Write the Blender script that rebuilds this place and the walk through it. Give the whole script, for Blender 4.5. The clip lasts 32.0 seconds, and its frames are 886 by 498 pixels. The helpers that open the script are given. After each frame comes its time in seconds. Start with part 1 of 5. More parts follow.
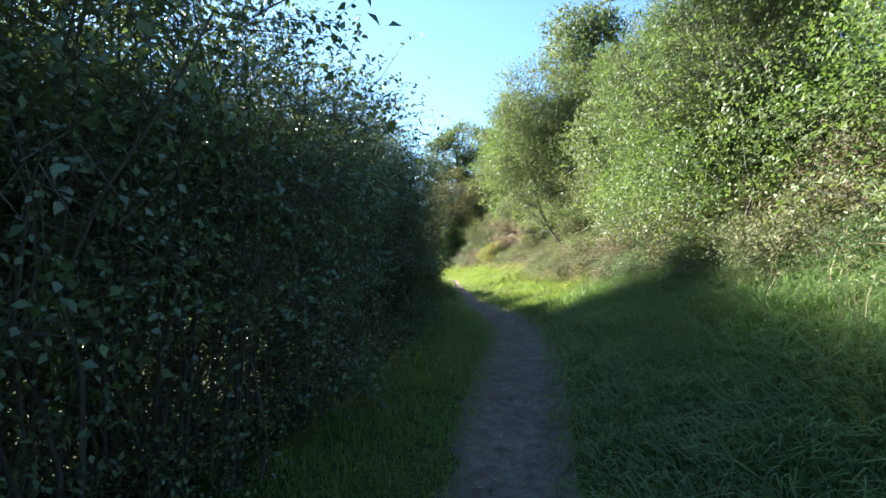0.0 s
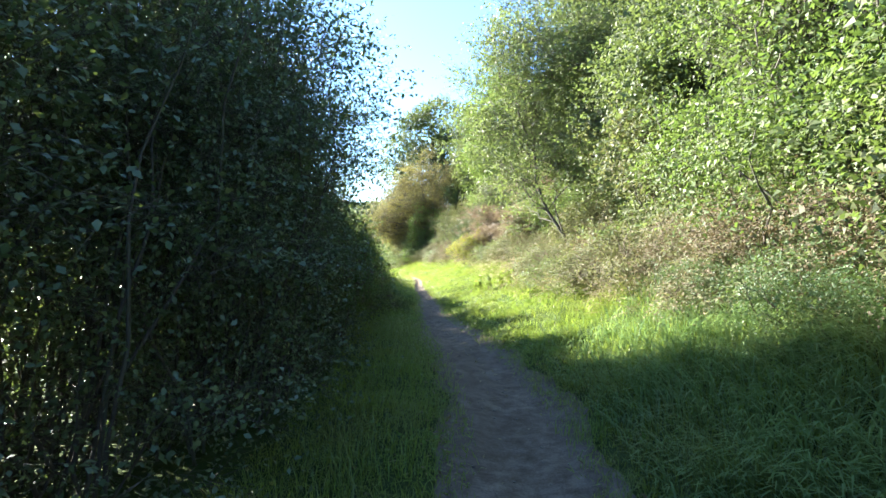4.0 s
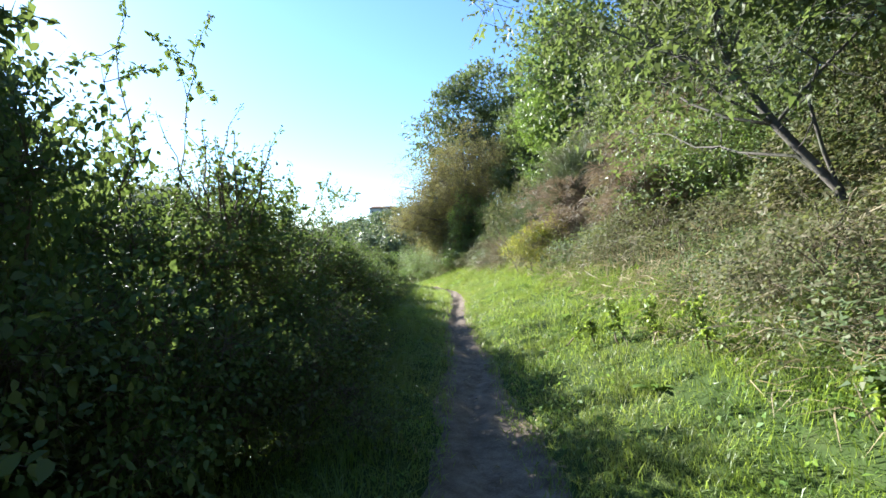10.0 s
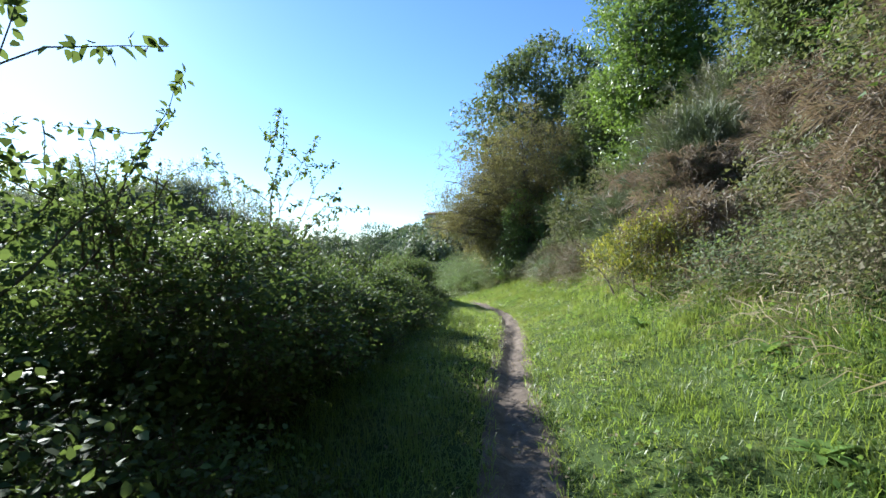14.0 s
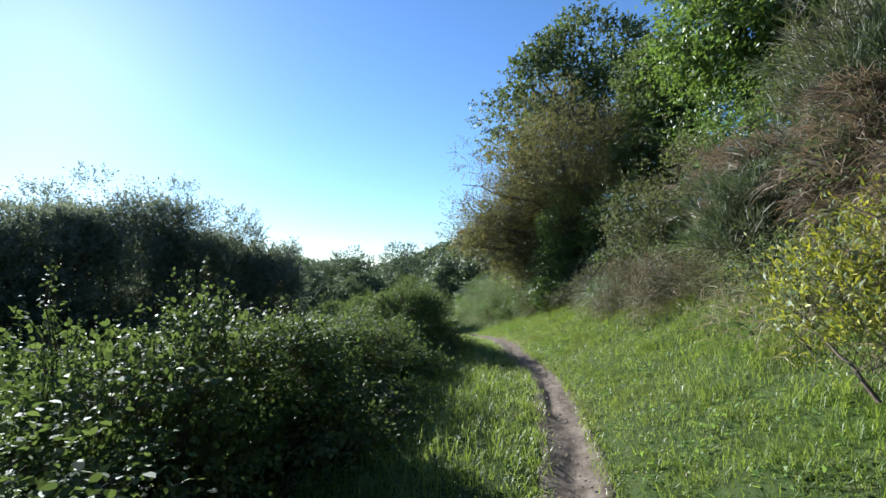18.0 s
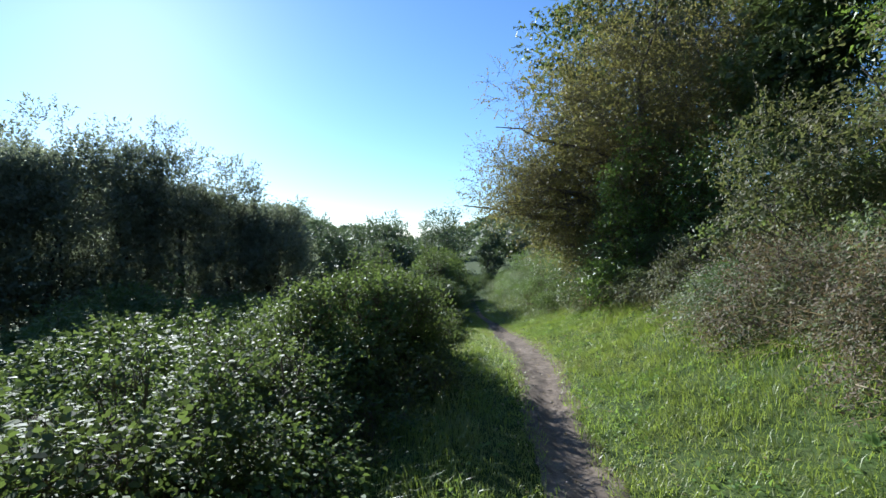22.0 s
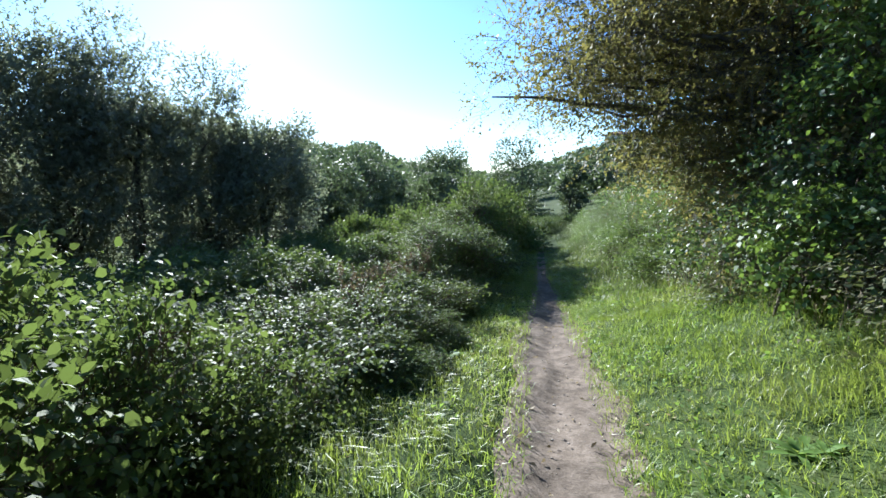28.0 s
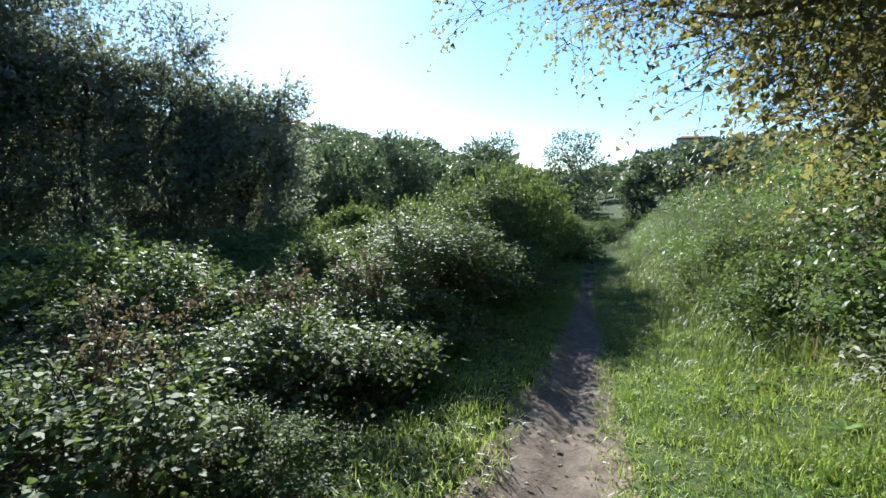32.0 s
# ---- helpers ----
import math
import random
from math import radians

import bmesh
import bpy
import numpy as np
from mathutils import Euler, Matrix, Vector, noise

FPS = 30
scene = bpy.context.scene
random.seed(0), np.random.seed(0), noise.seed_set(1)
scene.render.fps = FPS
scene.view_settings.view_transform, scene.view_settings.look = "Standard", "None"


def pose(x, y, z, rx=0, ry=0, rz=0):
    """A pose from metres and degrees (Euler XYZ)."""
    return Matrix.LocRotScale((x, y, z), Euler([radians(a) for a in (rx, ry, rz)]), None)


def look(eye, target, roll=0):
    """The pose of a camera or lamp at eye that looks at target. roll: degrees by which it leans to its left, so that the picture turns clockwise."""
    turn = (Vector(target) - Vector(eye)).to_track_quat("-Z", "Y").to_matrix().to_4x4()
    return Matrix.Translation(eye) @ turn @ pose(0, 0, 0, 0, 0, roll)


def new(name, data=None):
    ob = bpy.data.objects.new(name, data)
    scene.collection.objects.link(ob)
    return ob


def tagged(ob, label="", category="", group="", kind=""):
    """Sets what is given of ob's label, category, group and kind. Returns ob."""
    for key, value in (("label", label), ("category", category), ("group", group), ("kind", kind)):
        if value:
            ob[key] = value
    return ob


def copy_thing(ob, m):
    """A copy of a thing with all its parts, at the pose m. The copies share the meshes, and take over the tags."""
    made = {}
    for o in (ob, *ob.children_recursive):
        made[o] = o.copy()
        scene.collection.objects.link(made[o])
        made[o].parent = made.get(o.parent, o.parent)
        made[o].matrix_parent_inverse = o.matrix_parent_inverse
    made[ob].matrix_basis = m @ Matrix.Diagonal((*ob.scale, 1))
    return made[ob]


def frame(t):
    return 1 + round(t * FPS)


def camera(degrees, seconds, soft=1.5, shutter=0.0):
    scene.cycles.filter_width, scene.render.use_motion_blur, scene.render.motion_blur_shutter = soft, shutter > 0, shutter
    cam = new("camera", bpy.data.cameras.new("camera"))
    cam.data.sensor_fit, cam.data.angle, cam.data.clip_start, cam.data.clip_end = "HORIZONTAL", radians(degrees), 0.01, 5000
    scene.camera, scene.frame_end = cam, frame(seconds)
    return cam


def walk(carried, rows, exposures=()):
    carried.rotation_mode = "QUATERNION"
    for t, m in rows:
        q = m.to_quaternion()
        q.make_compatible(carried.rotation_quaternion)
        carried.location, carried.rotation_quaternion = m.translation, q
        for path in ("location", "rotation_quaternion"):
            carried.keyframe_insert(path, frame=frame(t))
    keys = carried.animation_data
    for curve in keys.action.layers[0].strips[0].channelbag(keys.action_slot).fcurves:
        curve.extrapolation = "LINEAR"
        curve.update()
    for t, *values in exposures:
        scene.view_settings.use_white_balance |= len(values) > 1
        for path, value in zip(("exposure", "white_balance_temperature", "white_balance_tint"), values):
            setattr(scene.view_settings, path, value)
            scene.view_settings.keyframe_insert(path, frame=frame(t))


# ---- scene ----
cam = camera(84.5, 32.0, soft=1.5)
METRES, EYE, TILT, LEAN, TURN = 38.0, 1.55, 0.0, 0.0, 0.0
ROWS = [
    (0.0, 0.0, 0.0, 0.0, -0.0, 0.0, -0.0),
    (0.5, 0.0014, 0.0187, 0.0001, -0.06, 0.39, 0.83),
    (1.0, 0.0008, 0.037, -0.0015, 0.8, 0.99, 1.4),
    (1.5, 0.0022, 0.0567, -0.0022, -2.19, -0.48, 0.01),
    (2.0, 0.0017, 0.0768, -0.0043, -4.12, -1.9, -2.0),
    (2.5, 0.0067, 0.0955, -0.0045, -4.82, -2.94, -2.26),
    (4.5, 0.0186, 0.1643, -0.0022, -1.74, 0.5, -3.33),
    (5.0, 0.0242, 0.1833, 0.0006, 0.62, 1.01, -3.33),
    (5.5, 0.026, 0.2016, 0.0006, 5.11, 0.32, -2.51),
    (6.0, 0.0306, 0.2193, -0.0003, 5.96, -0.44, -1.66),
    (6.5, 0.0294, 0.2382, -0.0027, 6.01, -1.25, -1.22),
    (7.0, 0.0288, 0.2553, -0.0037, 5.23, -1.95, -1.37),
    (7.5, 0.026, 0.2726, -0.0037, 4.16, -2.48, -1.29),
    (8.0, 0.0234, 0.2853, -0.0036, 2.12, -0.84, -2.34),
    (8.5, 0.0241, 0.3008, -0.0033, 3.99, 1.4, -2.14),
    (9.0, 0.0225, 0.3163, -0.0042, 5.21, 1.39, -1.19),
    (9.5, 0.0259, 0.331, -0.0051, 1.72, 0.32, -0.36),
    (10.0, 0.0249, 0.3469, -0.0064, 3.09, -0.46, 0.22),
    (10.5, 0.0273, 0.3599, -0.006, 1.13, -0.26, 0.81),
    (11.0, 0.0277, 0.3746, -0.0055, 2.02, -0.03, 1.06),
    (11.5, 0.0273, 0.389, -0.0048, 4.7, 0.02, 0.67),
    (12.0, 0.0292, 0.4028, -0.0048, 4.4, 0.21, -0.01),
    (12.5, 0.0264, 0.4177, -0.0068, 7.03, 0.88, -0.71),
    (13.0, 0.0262, 0.4341, -0.0077, 6.61, 1.07, -1.1),
    (13.5, 0.0221, 0.4517, -0.0087, 9.98, 0.71, -0.8),
    (15.5, 0.0217, 0.5066, -0.0063, 7.08, -0.2, -0.15),
    (16.0, 0.0187, 0.5237, -0.0064, 9.3, -0.23, 0.05),
    (16.5, 0.0191, 0.5407, -0.0063, 11.96, 0.22, -0.02),
    (17.0, 0.0172, 0.5568, -0.0063, 14.62, 0.63, 0.55),
    (17.5, 0.0165, 0.5717, -0.0058, 14.31, 1.49, 0.64),
    (18.0, 0.016, 0.5881, -0.005, 13.68, 2.51, 1.34),
    (18.5, 0.014, 0.6042, -0.0045, 14.86, 2.73, 0.81),
    (19.0, 0.0163, 0.6211, -0.0031, 13.18, 2.44, -0.21),
    (19.5, 0.0139, 0.6382, -0.0039, 17.53, 1.53, -1.84),
    (20.0, 0.0143, 0.6555, -0.0043, 17.64, 1.15, -3.26),
    (20.5, 0.0114, 0.6725, -0.005, 18.58, 0.9, -2.77),
    (21.0, 0.011, 0.6875, -0.0042, 17.71, 0.21, -1.8),
    (21.5, 0.0106, 0.702, -0.0037, 17.86, -0.61, -0.64),
    (22.0, 0.0088, 0.7158, -0.0033, 19.9, -0.98, -0.79),
    (22.5, 0.0111, 0.7293, -0.0021, 22.3, 0.85, -1.44),
    (23.0, 0.0108, 0.7448, -0.0036, 23.19, 1.12, -1.93),
    (23.5, 0.0107, 0.7602, -0.0046, 26.17, -0.1, -1.76),
    (24.0, 0.0061, 0.7757, -0.0058, 33.4, -1.8, 0.47),
    (24.5, 0.0019, 0.7891, -0.0062, 36.52, -2.02, 0.94),
    (25.0, -0.0033, 0.8037, -0.0081, 36.09, -2.69, 0.91),
    (25.5, -0.0088, 0.8153, -0.0089, 34.34, -2.97, 0.19),
    (26.0, -0.0096, 0.8286, -0.0095, 30.86, -2.59, -0.41),
    (26.5, -0.0118, 0.8422, -0.0111, 27.97, -3.11, -0.56),
    (28.5, -0.0167, 0.8961, -0.0115, 31.41, -9.7, -0.1),
    (29.0, -0.0198, 0.909, -0.0131, 32.21, -10.12, 0.09),
    (29.5, -0.0207, 0.923, -0.0134, 30.98, -10.25, -0.1),
    (30.0, -0.0244, 0.9351, -0.0148, 33.71, -10.35, -0.39),
    (30.5, -0.0275, 0.9469, -0.016, 36.83, -9.84, -2.74),
    (31.0, -0.0313, 0.9597, -0.0178, 38.96, -9.57, -3.69),
    (31.5, -0.0359, 0.9713, -0.0194, 38.09, -8.98, -3.61),
    (32.0, -0.0397, 0.9836, -0.0211, 37.11, -8.57, -2.53),
]
EXPOSURES = [(0.0, 2.88, 6100, 10), (2.0, 3.3, 6200, 10), (5, 3.38, 6150, 11), (7, 3.28, 6050, 11), (9, 2.68, 5900, 11), (11.0, 2.28, 5700, 10), (12.5, 2.12, 5550, 10), (14.0, 1.85, 5550, 10), (20.0, 1.45, 5500, 10), (26.0, 1.65, 5350, 11), (29.0, 2.0, 5450, 10), (32.0, 1.8, 5650, 10)]
walk(cam, [(t, pose(0, 0, EYE, TILT, LEAN, TURN) @ pose(METRES * x, METRES * y, METRES * z, 90 + pitch, roll, yaw)) for t, x, y, z, yaw, pitch, roll in ROWS], EXPOSURES)

# ---- world and sun: low morning sun ahead and to the left ----
SUN_AZ, SUN_EL = radians(53.0), radians(22.3)
SUN_DIR = Vector((-math.sin(SUN_AZ) * math.cos(SUN_EL), math.cos(SUN_AZ) * math.cos(SUN_EL), math.sin(SUN_EL)))
world = bpy.data.worlds.new("sky")
scene.world = world
world.use_nodes = True
wt = world.node_tree
sky = wt.nodes.new("ShaderNodeTexSky")
sky.sky_type = "NISHITA"
sky.sun_disc = False
sky.sun_elevation, sky.sun_rotation = SUN_EL, -SUN_AZ
sky.air_density, sky.dust_density, sky.ozone_density = 1.0, 0.14, 4.5
wt.nodes["Background"].inputs["Strength"].default_value = 0.063
wt.links.new(sky.outputs["Color"], wt.nodes["Background"].inputs["Color"])
sun_data = bpy.data.lights.new("sun", "SUN")
sun_data.energy, sun_data.angle, sun_data.color = 5.0, radians(0.55), (1.0, 0.93, 0.8)
sun = new("sun", sun_data)
sun.matrix_world = look(SUN_DIR * 60, (0, 0, 0))


# ---- materials ----
def nodes_of(name):
    m = bpy.data.materials.new(name)
    m.use_nodes = True
    t = m.node_tree
    return m, t, t.nodes["Principled BSDF"], t.nodes["Material Output"]


def ramp(t, fac, stops):
    r = t.nodes.new("ShaderNodeValToRGB")
    while len(r.color_ramp.elements) < len(stops):
        r.color_ramp.elements.new(0.5)
    for e, (p, c) in zip(r.color_ramp.elements, stops):
        e.position, e.color = p, (*c, 1)
    t.links.new(fac, r.inputs["Fac"])
    return r.outputs["Color"]


def noise_tex(t, scale, detail=4.0, rough=0.6, space="Object"):
    c = t.nodes.new("ShaderNodeTexCoord")
    n = t.nodes.new("ShaderNodeTexNoise")
    n.inputs["Scale"].default_value, n.inputs["Detail"].default_value, n.inputs["Roughness"].default_value = scale, detail, rough
    t.links.new(c.outputs[space], n.inputs["Vector"])
    return n.outputs["Fac"]


def mix_col(t, fac, a, b, mode="MIX"):
    m = t.nodes.new("ShaderNodeMix")
    m.data_type, m.blend_type = "RGBA", mode
    for s, v in ((0, fac), (6, a), (7, b)):
        if isinstance(v, (int, float)):
            m.inputs[s].default_value = v
        elif isinstance(v, tuple):
            m.inputs[s].default_value = (*v, 1)
        else:
            t.links.new(v, m.inputs[s])
    return m.outputs[2]


def leaf_material(name, colours, through_col, rough=0.45, through_share=0.4, patch=0.6, patch_col=None, gloss=0.5):
    """A leaf: each blade its own tint, a slow tint over the whole plant, light passing through it."""
    m, t, bsdf, out = nodes_of(name)
    geo = t.nodes.new("ShaderNodeNewGeometry")
    stops = [(i / max(1, len(colours) - 1), c) for i, c in enumerate(colours)]
    col = ramp(t, geo.outputs["Random Per Island"], stops)
    if patch_col:
        f = ramp(t, noise_tex(t, patch, 3.0), [(0.42, (0, 0, 0)), (0.62, (1, 1, 1))])
        col = mix_col(t, f, col, mix_col(t, 0.65, col, patch_col))
    t.links.new(col, bsdf.inputs["Base Color"])
    bsdf.inputs["Roughness"].default_value = rough
    bsdf.inputs["Specular IOR Level"].default_value = gloss
    tr = t.nodes.new("ShaderNodeBsdfTranslucent")
    t.links.new(mix_col(t, 0.6, col, through_col), tr.inputs["Color"])
    mx = t.nodes.new("ShaderNodeMixShader")
    mx.inputs[0].default_value = through_share
    t.links.new(bsdf.outputs[0], mx.inputs[1])
    t.links.new(tr.outputs[0], mx.inputs[2])
    t.links.new(mx.outputs[0], out.inputs["Surface"])
    return m


def bark_material(name, dark, light, scale=14.0):
    m, t, bsdf, out = nodes_of(name)
    n = noise_tex(t, scale, 6.0, 0.7)
    big = noise_tex(t, 2.3, 3.0)
    col = ramp(t, n, [(0.3, dark), (0.7, light)])
    t.links.new(mix_col(t, ramp(t, big, [(0.45, (0, 0, 0)), (0.65, (0.6, 0.6, 0.6))]), col, (0.09, 0.1, 0.06)), bsdf.inputs["Base Color"])
    bsdf.inputs["Roughness"].default_value = 0.9
    b = t.nodes.new("ShaderNodeBump")
    b.inputs["Strength"].default_value, b.inputs["Distance"].default_value = 0.6, 0.02
    t.links.new(n, b.inputs["Height"])
    t.links.new(b.outputs[0], bsdf.inputs["Normal"])
    return m


def soil_material(name, stops, wet=False):
    m, t, bsdf, out = nodes_of(name)
    fine, mid, big = noise_tex(t, 60, 6, 0.7), noise_tex(t, 7, 5, 0.65), noise_tex(t, 0.9, 3)
    col = ramp(t, mid, stops)
    col = mix_col(t, ramp(t, fine, [(0.35, (0, 0, 0)), (0.7, (1, 1, 1))]), mix_col(t, 1.0, col, (0.62, 0.6, 0.58), "MULTIPLY"), col)
    col = mix_col(t, ramp(t, big, [(0.4, (0, 0, 0)), (0.65, (0.55, 0.55, 0.55))]), col, stops[0][1])
    t.links.new(col, bsdf.inputs["Base Color"])
    bsdf.inputs["Roughness"].default_value = 0.92
    bsdf.inputs["Specular IOR Level"].default_value = 0.06
    for h, d, s in ((fine, 0.006, 0.6), (mid, 0.025, 0.6)):
        b = t.nodes.new("ShaderNodeBump")
        b.inputs["Strength"].default_value, b.inputs["Distance"].default_value = s, d
        t.links.new(h, b.inputs["Height"])
        if bsdf.inputs["Normal"].is_linked:
            t.links.new(bsdf.inputs["Normal"].links[0].from_socket, b.inputs["Normal"])
        t.links.new(b.outputs[0], bsdf.inputs["Normal"])
    return m


M_GRASS = leaf_material("meadow_grass", [(0.08, 0.145, 0.026), (0.11, 0.185, 0.032), (0.14, 0.21, 0.04), (0.165, 0.21, 0.058)], (0.36, 0.46, 0.05), 0.45, 0.48, 0.5, (0.2, 0.19, 0.07))
# bluer and brighter than M_GRASS: skylight on the shaded grass, put into its colour
M_LUSH_LIFTED = leaf_material("lush_grass", [(0.085, 0.175, 0.07), (0.115, 0.21, 0.085), (0.15, 0.24, 0.1)], (0.32, 0.46, 0.12), 0.36, 0.42, 0.5, (0.18, 0.2, 0.09), 0.65)
M_STRAW = leaf_material("dry_grass", [(0.2, 0.16, 0.09), (0.3, 0.24, 0.14), (0.16, 0.13, 0.07), (0.36, 0.3, 0.19)], (0.4, 0.32, 0.16), 0.7, 0.3)
M_REED = leaf_material("rank_grass", [(0.055, 0.09, 0.026), (0.08, 0.115, 0.034), (0.115, 0.13, 0.055), (0.16, 0.15, 0.08)], (0.2, 0.27, 0.055), 0.55, 0.32)
M_BRAMBLE = leaf_material("bramble_leaf", [(0.045, 0.08, 0.03), (0.065, 0.108, 0.038), (0.09, 0.135, 0.05), (0.16, 0.2, 0.068)], (0.26, 0.36, 0.06), 0.62, 0.26, 0.8, (0.105, 0.1, 0.055), 0.12)
M_THICKET = leaf_material("thicket_leaf", [(0.06, 0.095, 0.045), (0.08, 0.12, 0.055), (0.1, 0.14, 0.065)], (0.26, 0.36, 0.06), 0.42, 0.2, 0.6, None, 0.6)
M_BRIGHT = leaf_material("young_leaf", [(0.045, 0.08, 0.024), (0.06, 0.1, 0.028), (0.078, 0.115, 0.034), (0.095, 0.11, 0.045)], (0.2, 0.31, 0.045), 0.55, 0.34, 0.7, (0.13, 0.135, 0.06), 0.3)
M_ELM = leaf_material("elm_leaf", [(0.055, 0.085, 0.032), (0.075, 0.11, 0.04), (0.095, 0.128, 0.052), (0.125, 0.135, 0.062)], (0.24, 0.32, 0.065), 0.58, 0.36, 0.6, (0.12, 0.12, 0.06), 0.28)
M_OAK = leaf_material("oak_leaf", [(0.05, 0.07, 0.03), (0.07, 0.1, 0.04), (0.1, 0.13, 0.055), (0.12, 0.14, 0.07)], (0.22, 0.3, 0.06), 0.58, 0.3, 0.4, (0.1, 0.1, 0.05), 0.28)
M_LIME = leaf_material("robinia_leaf", [(0.06, 0.11, 0.025), (0.085, 0.145, 0.03), (0.11, 0.165, 0.038)], (0.26, 0.38, 0.05), 0.48, 0.34)
M_RUST = leaf_material("rusty_leaf", [(0.07, 0.055, 0.032), (0.1, 0.072, 0.042), (0.12, 0.1, 0.06), (0.065, 0.085, 0.035)], (0.24, 0.18, 0.08), 0.65, 0.26, 0.7, None, 0.25)
M_BROWN = leaf_material("turning_leaf", [(0.055, 0.075, 0.03), (0.08, 0.092, 0.038), (0.115, 0.09, 0.042), (0.07, 0.095, 0.04)], (0.3, 0.28, 0.066), 0.55, 0.48, 0.6, (0.13, 0.092, 0.042), 0.3)
M_WILLOW = leaf_material("willow_leaf", [(0.11, 0.13, 0.09), (0.14, 0.165, 0.11), (0.18, 0.2, 0.14)], (0.27, 0.31, 0.16), 0.6, 0.42, 0.5, (0.15, 0.145, 0.1), 0.3)
M_SCRUB = leaf_material("bank_scrub_leaf", [(0.055, 0.08, 0.028), (0.08, 0.1, 0.036), (0.105, 0.105, 0.05), (0.13, 0.115, 0.065)], (0.24, 0.27, 0.07), 0.65, 0.32, 0.9, (0.13, 0.105, 0.06), 0.25)
M_IVY = leaf_material("ivy_leaf", [(0.03, 0.06, 0.02), (0.045, 0.085, 0.028), (0.06, 0.1, 0.04)], (0.2, 0.3, 0.05), 0.5, 0.3, 0.7, None, 0.35)
M_BROOM = leaf_material("broom_twig", [(0.05, 0.075, 0.035), (0.08, 0.1, 0.05), (0.11, 0.12, 0.07)], (0.16, 0.22, 0.06), 0.6, 0.2, 0.7, (0.17, 0.12, 0.08))
M_DEADBROOM = leaf_material("dead_broom_twig", [(0.12, 0.085, 0.055), (0.17, 0.125, 0.085), (0.21, 0.165, 0.115), (0.09, 0.09, 0.05)], (0.3, 0.22, 0.12), 0.7, 0.25)
M_YELLOW = leaf_material("yellow_broom", [(0.055, 0.1, 0.025), (0.08, 0.13, 0.03), (0.17, 0.2, 0.03), (0.52, 0.45, 0.03)], (0.46, 0.46, 0.03), 0.55, 0.36, 1.1, (0.1, 0.09, 0.04))
M_DOCK = leaf_material("broad_weed_leaf", [(0.09, 0.165, 0.036), (0.12, 0.2, 0.048), (0.15, 0.22, 0.065)], (0.32, 0.46, 0.07), 0.55, 0.38, 0.6, None, 0.2)
M_WOODS = leaf_material("far_wood_leaf", [(0.06, 0.085, 0.045), (0.085, 0.115, 0.06), (0.11, 0.13, 0.07)], (0.17, 0.24, 0.08), 0.6, 0.25, 0.02, (0.11, 0.1, 0.055), 0.25)
M_BARK = bark_material("bark", (0.03, 0.025, 0.02), (0.1, 0.085, 0.07))
M_CANE = bark_material("cane", (0.07, 0.045, 0.03), (0.17, 0.13, 0.09), 30)
M_PATH = soil_material("trodden_earth", [(0.3, (0.1, 0.08, 0.062)), (0.5, (0.19, 0.155, 0.122)), (0.72, (0.29, 0.24, 0.195))])
M_GROUND = soil_material("ground_litter", [(0.3, (0.035, 0.055, 0.016)), (0.5, (0.055, 0.085, 0.024)), (0.75, (0.09, 0.1, 0.04))])
M_STONE = soil_material("stone", [(0.3, (0.16, 0.14, 0.12)), (0.5, (0.26, 0.24, 0.21)), (0.75, (0.36, 0.33, 0.3))])

M_RENDER = soil_material("pale_render", [(0.3, (0.5, 0.48, 0.43)), (0.5, (0.62, 0.6, 0.55)), (0.75, (0.7, 0.68, 0.63))])
M_TILE = soil_material("roof_tile", [(0.3, (0.2, 0.12, 0.08)), (0.5, (0.28, 0.18, 0.13)), (0.75, (0.36, 0.26, 0.2))])
M_FRAME = soil_material("window_frame", [(0.3, (0.3, 0.28, 0.25)), (0.5, (0.4, 0.38, 0.35)), (0.75, (0.5, 0.48, 0.45))])
M_PANE, _t, _b, _o = nodes_of("window_pane")
_b.inputs["Base Color"].default_value, _b.inputs["Roughness"].default_value = (0.03, 0.04, 0.05, 1), 0.08

# ---- plan: the path's line, width and height along y ----
PATH_Y = [-40, -8, 0, 3.2, 6.8, 10, 12, 13.7, 15.2, 17, 20, 22.3, 26.6, 29.8, 33, 34.6, 37, 39.5, 43, 48.7, 60, 80, 120]
PATH_X = [-3, -0.1, 0.2, 0.38, 1.07, 1.54, 1.5, 1.34, 1.17, 1.03, 0.95, 0.7, 0.64, 0.36, -0.45, -0.75, -1.45, -2.42, -3.55, -5.6, -9.5, -17, -30]
PATH_Z = [0.5, 0.1, 0, -0.1, 0, -0.13, -0.17, -0.2, -0.25, -0.3, -0.25, -0.17, -0.14, -0.26, -0.42, -0.5, -0.72, -0.97, -1.35, -2.0, -2.5, -2.7, -3]
PATH_W = [0.6, 0.6, 0.75, 0.9, 1.18, 1.22, 1.22, 1.2, 1.1, 0.85, 0.58, 0.5, 0.45, 0.5, 0.58, 0.78, 0.95, 1.0, 0.68, 0.45, 0.4, 0.4, 0.4]


def smooth_table(ys, vs):
    fy = np.linspace(-40, 120, 1601)
    fv = np.interp(fy, ys, vs)
    k = np.ones(17) / 17
    for _ in range(2):
        fv = np.convolve(np.pad(fv, 8, mode="edge"), k, mode="valid")
    return lambda y: np.interp(y, fy, fv)


path_x, path_z, path_w = smooth_table(PATH_Y, PATH_X), smooth_table(PATH_Y, PATH_Z), smooth_table(PATH_Y, PATH_W)


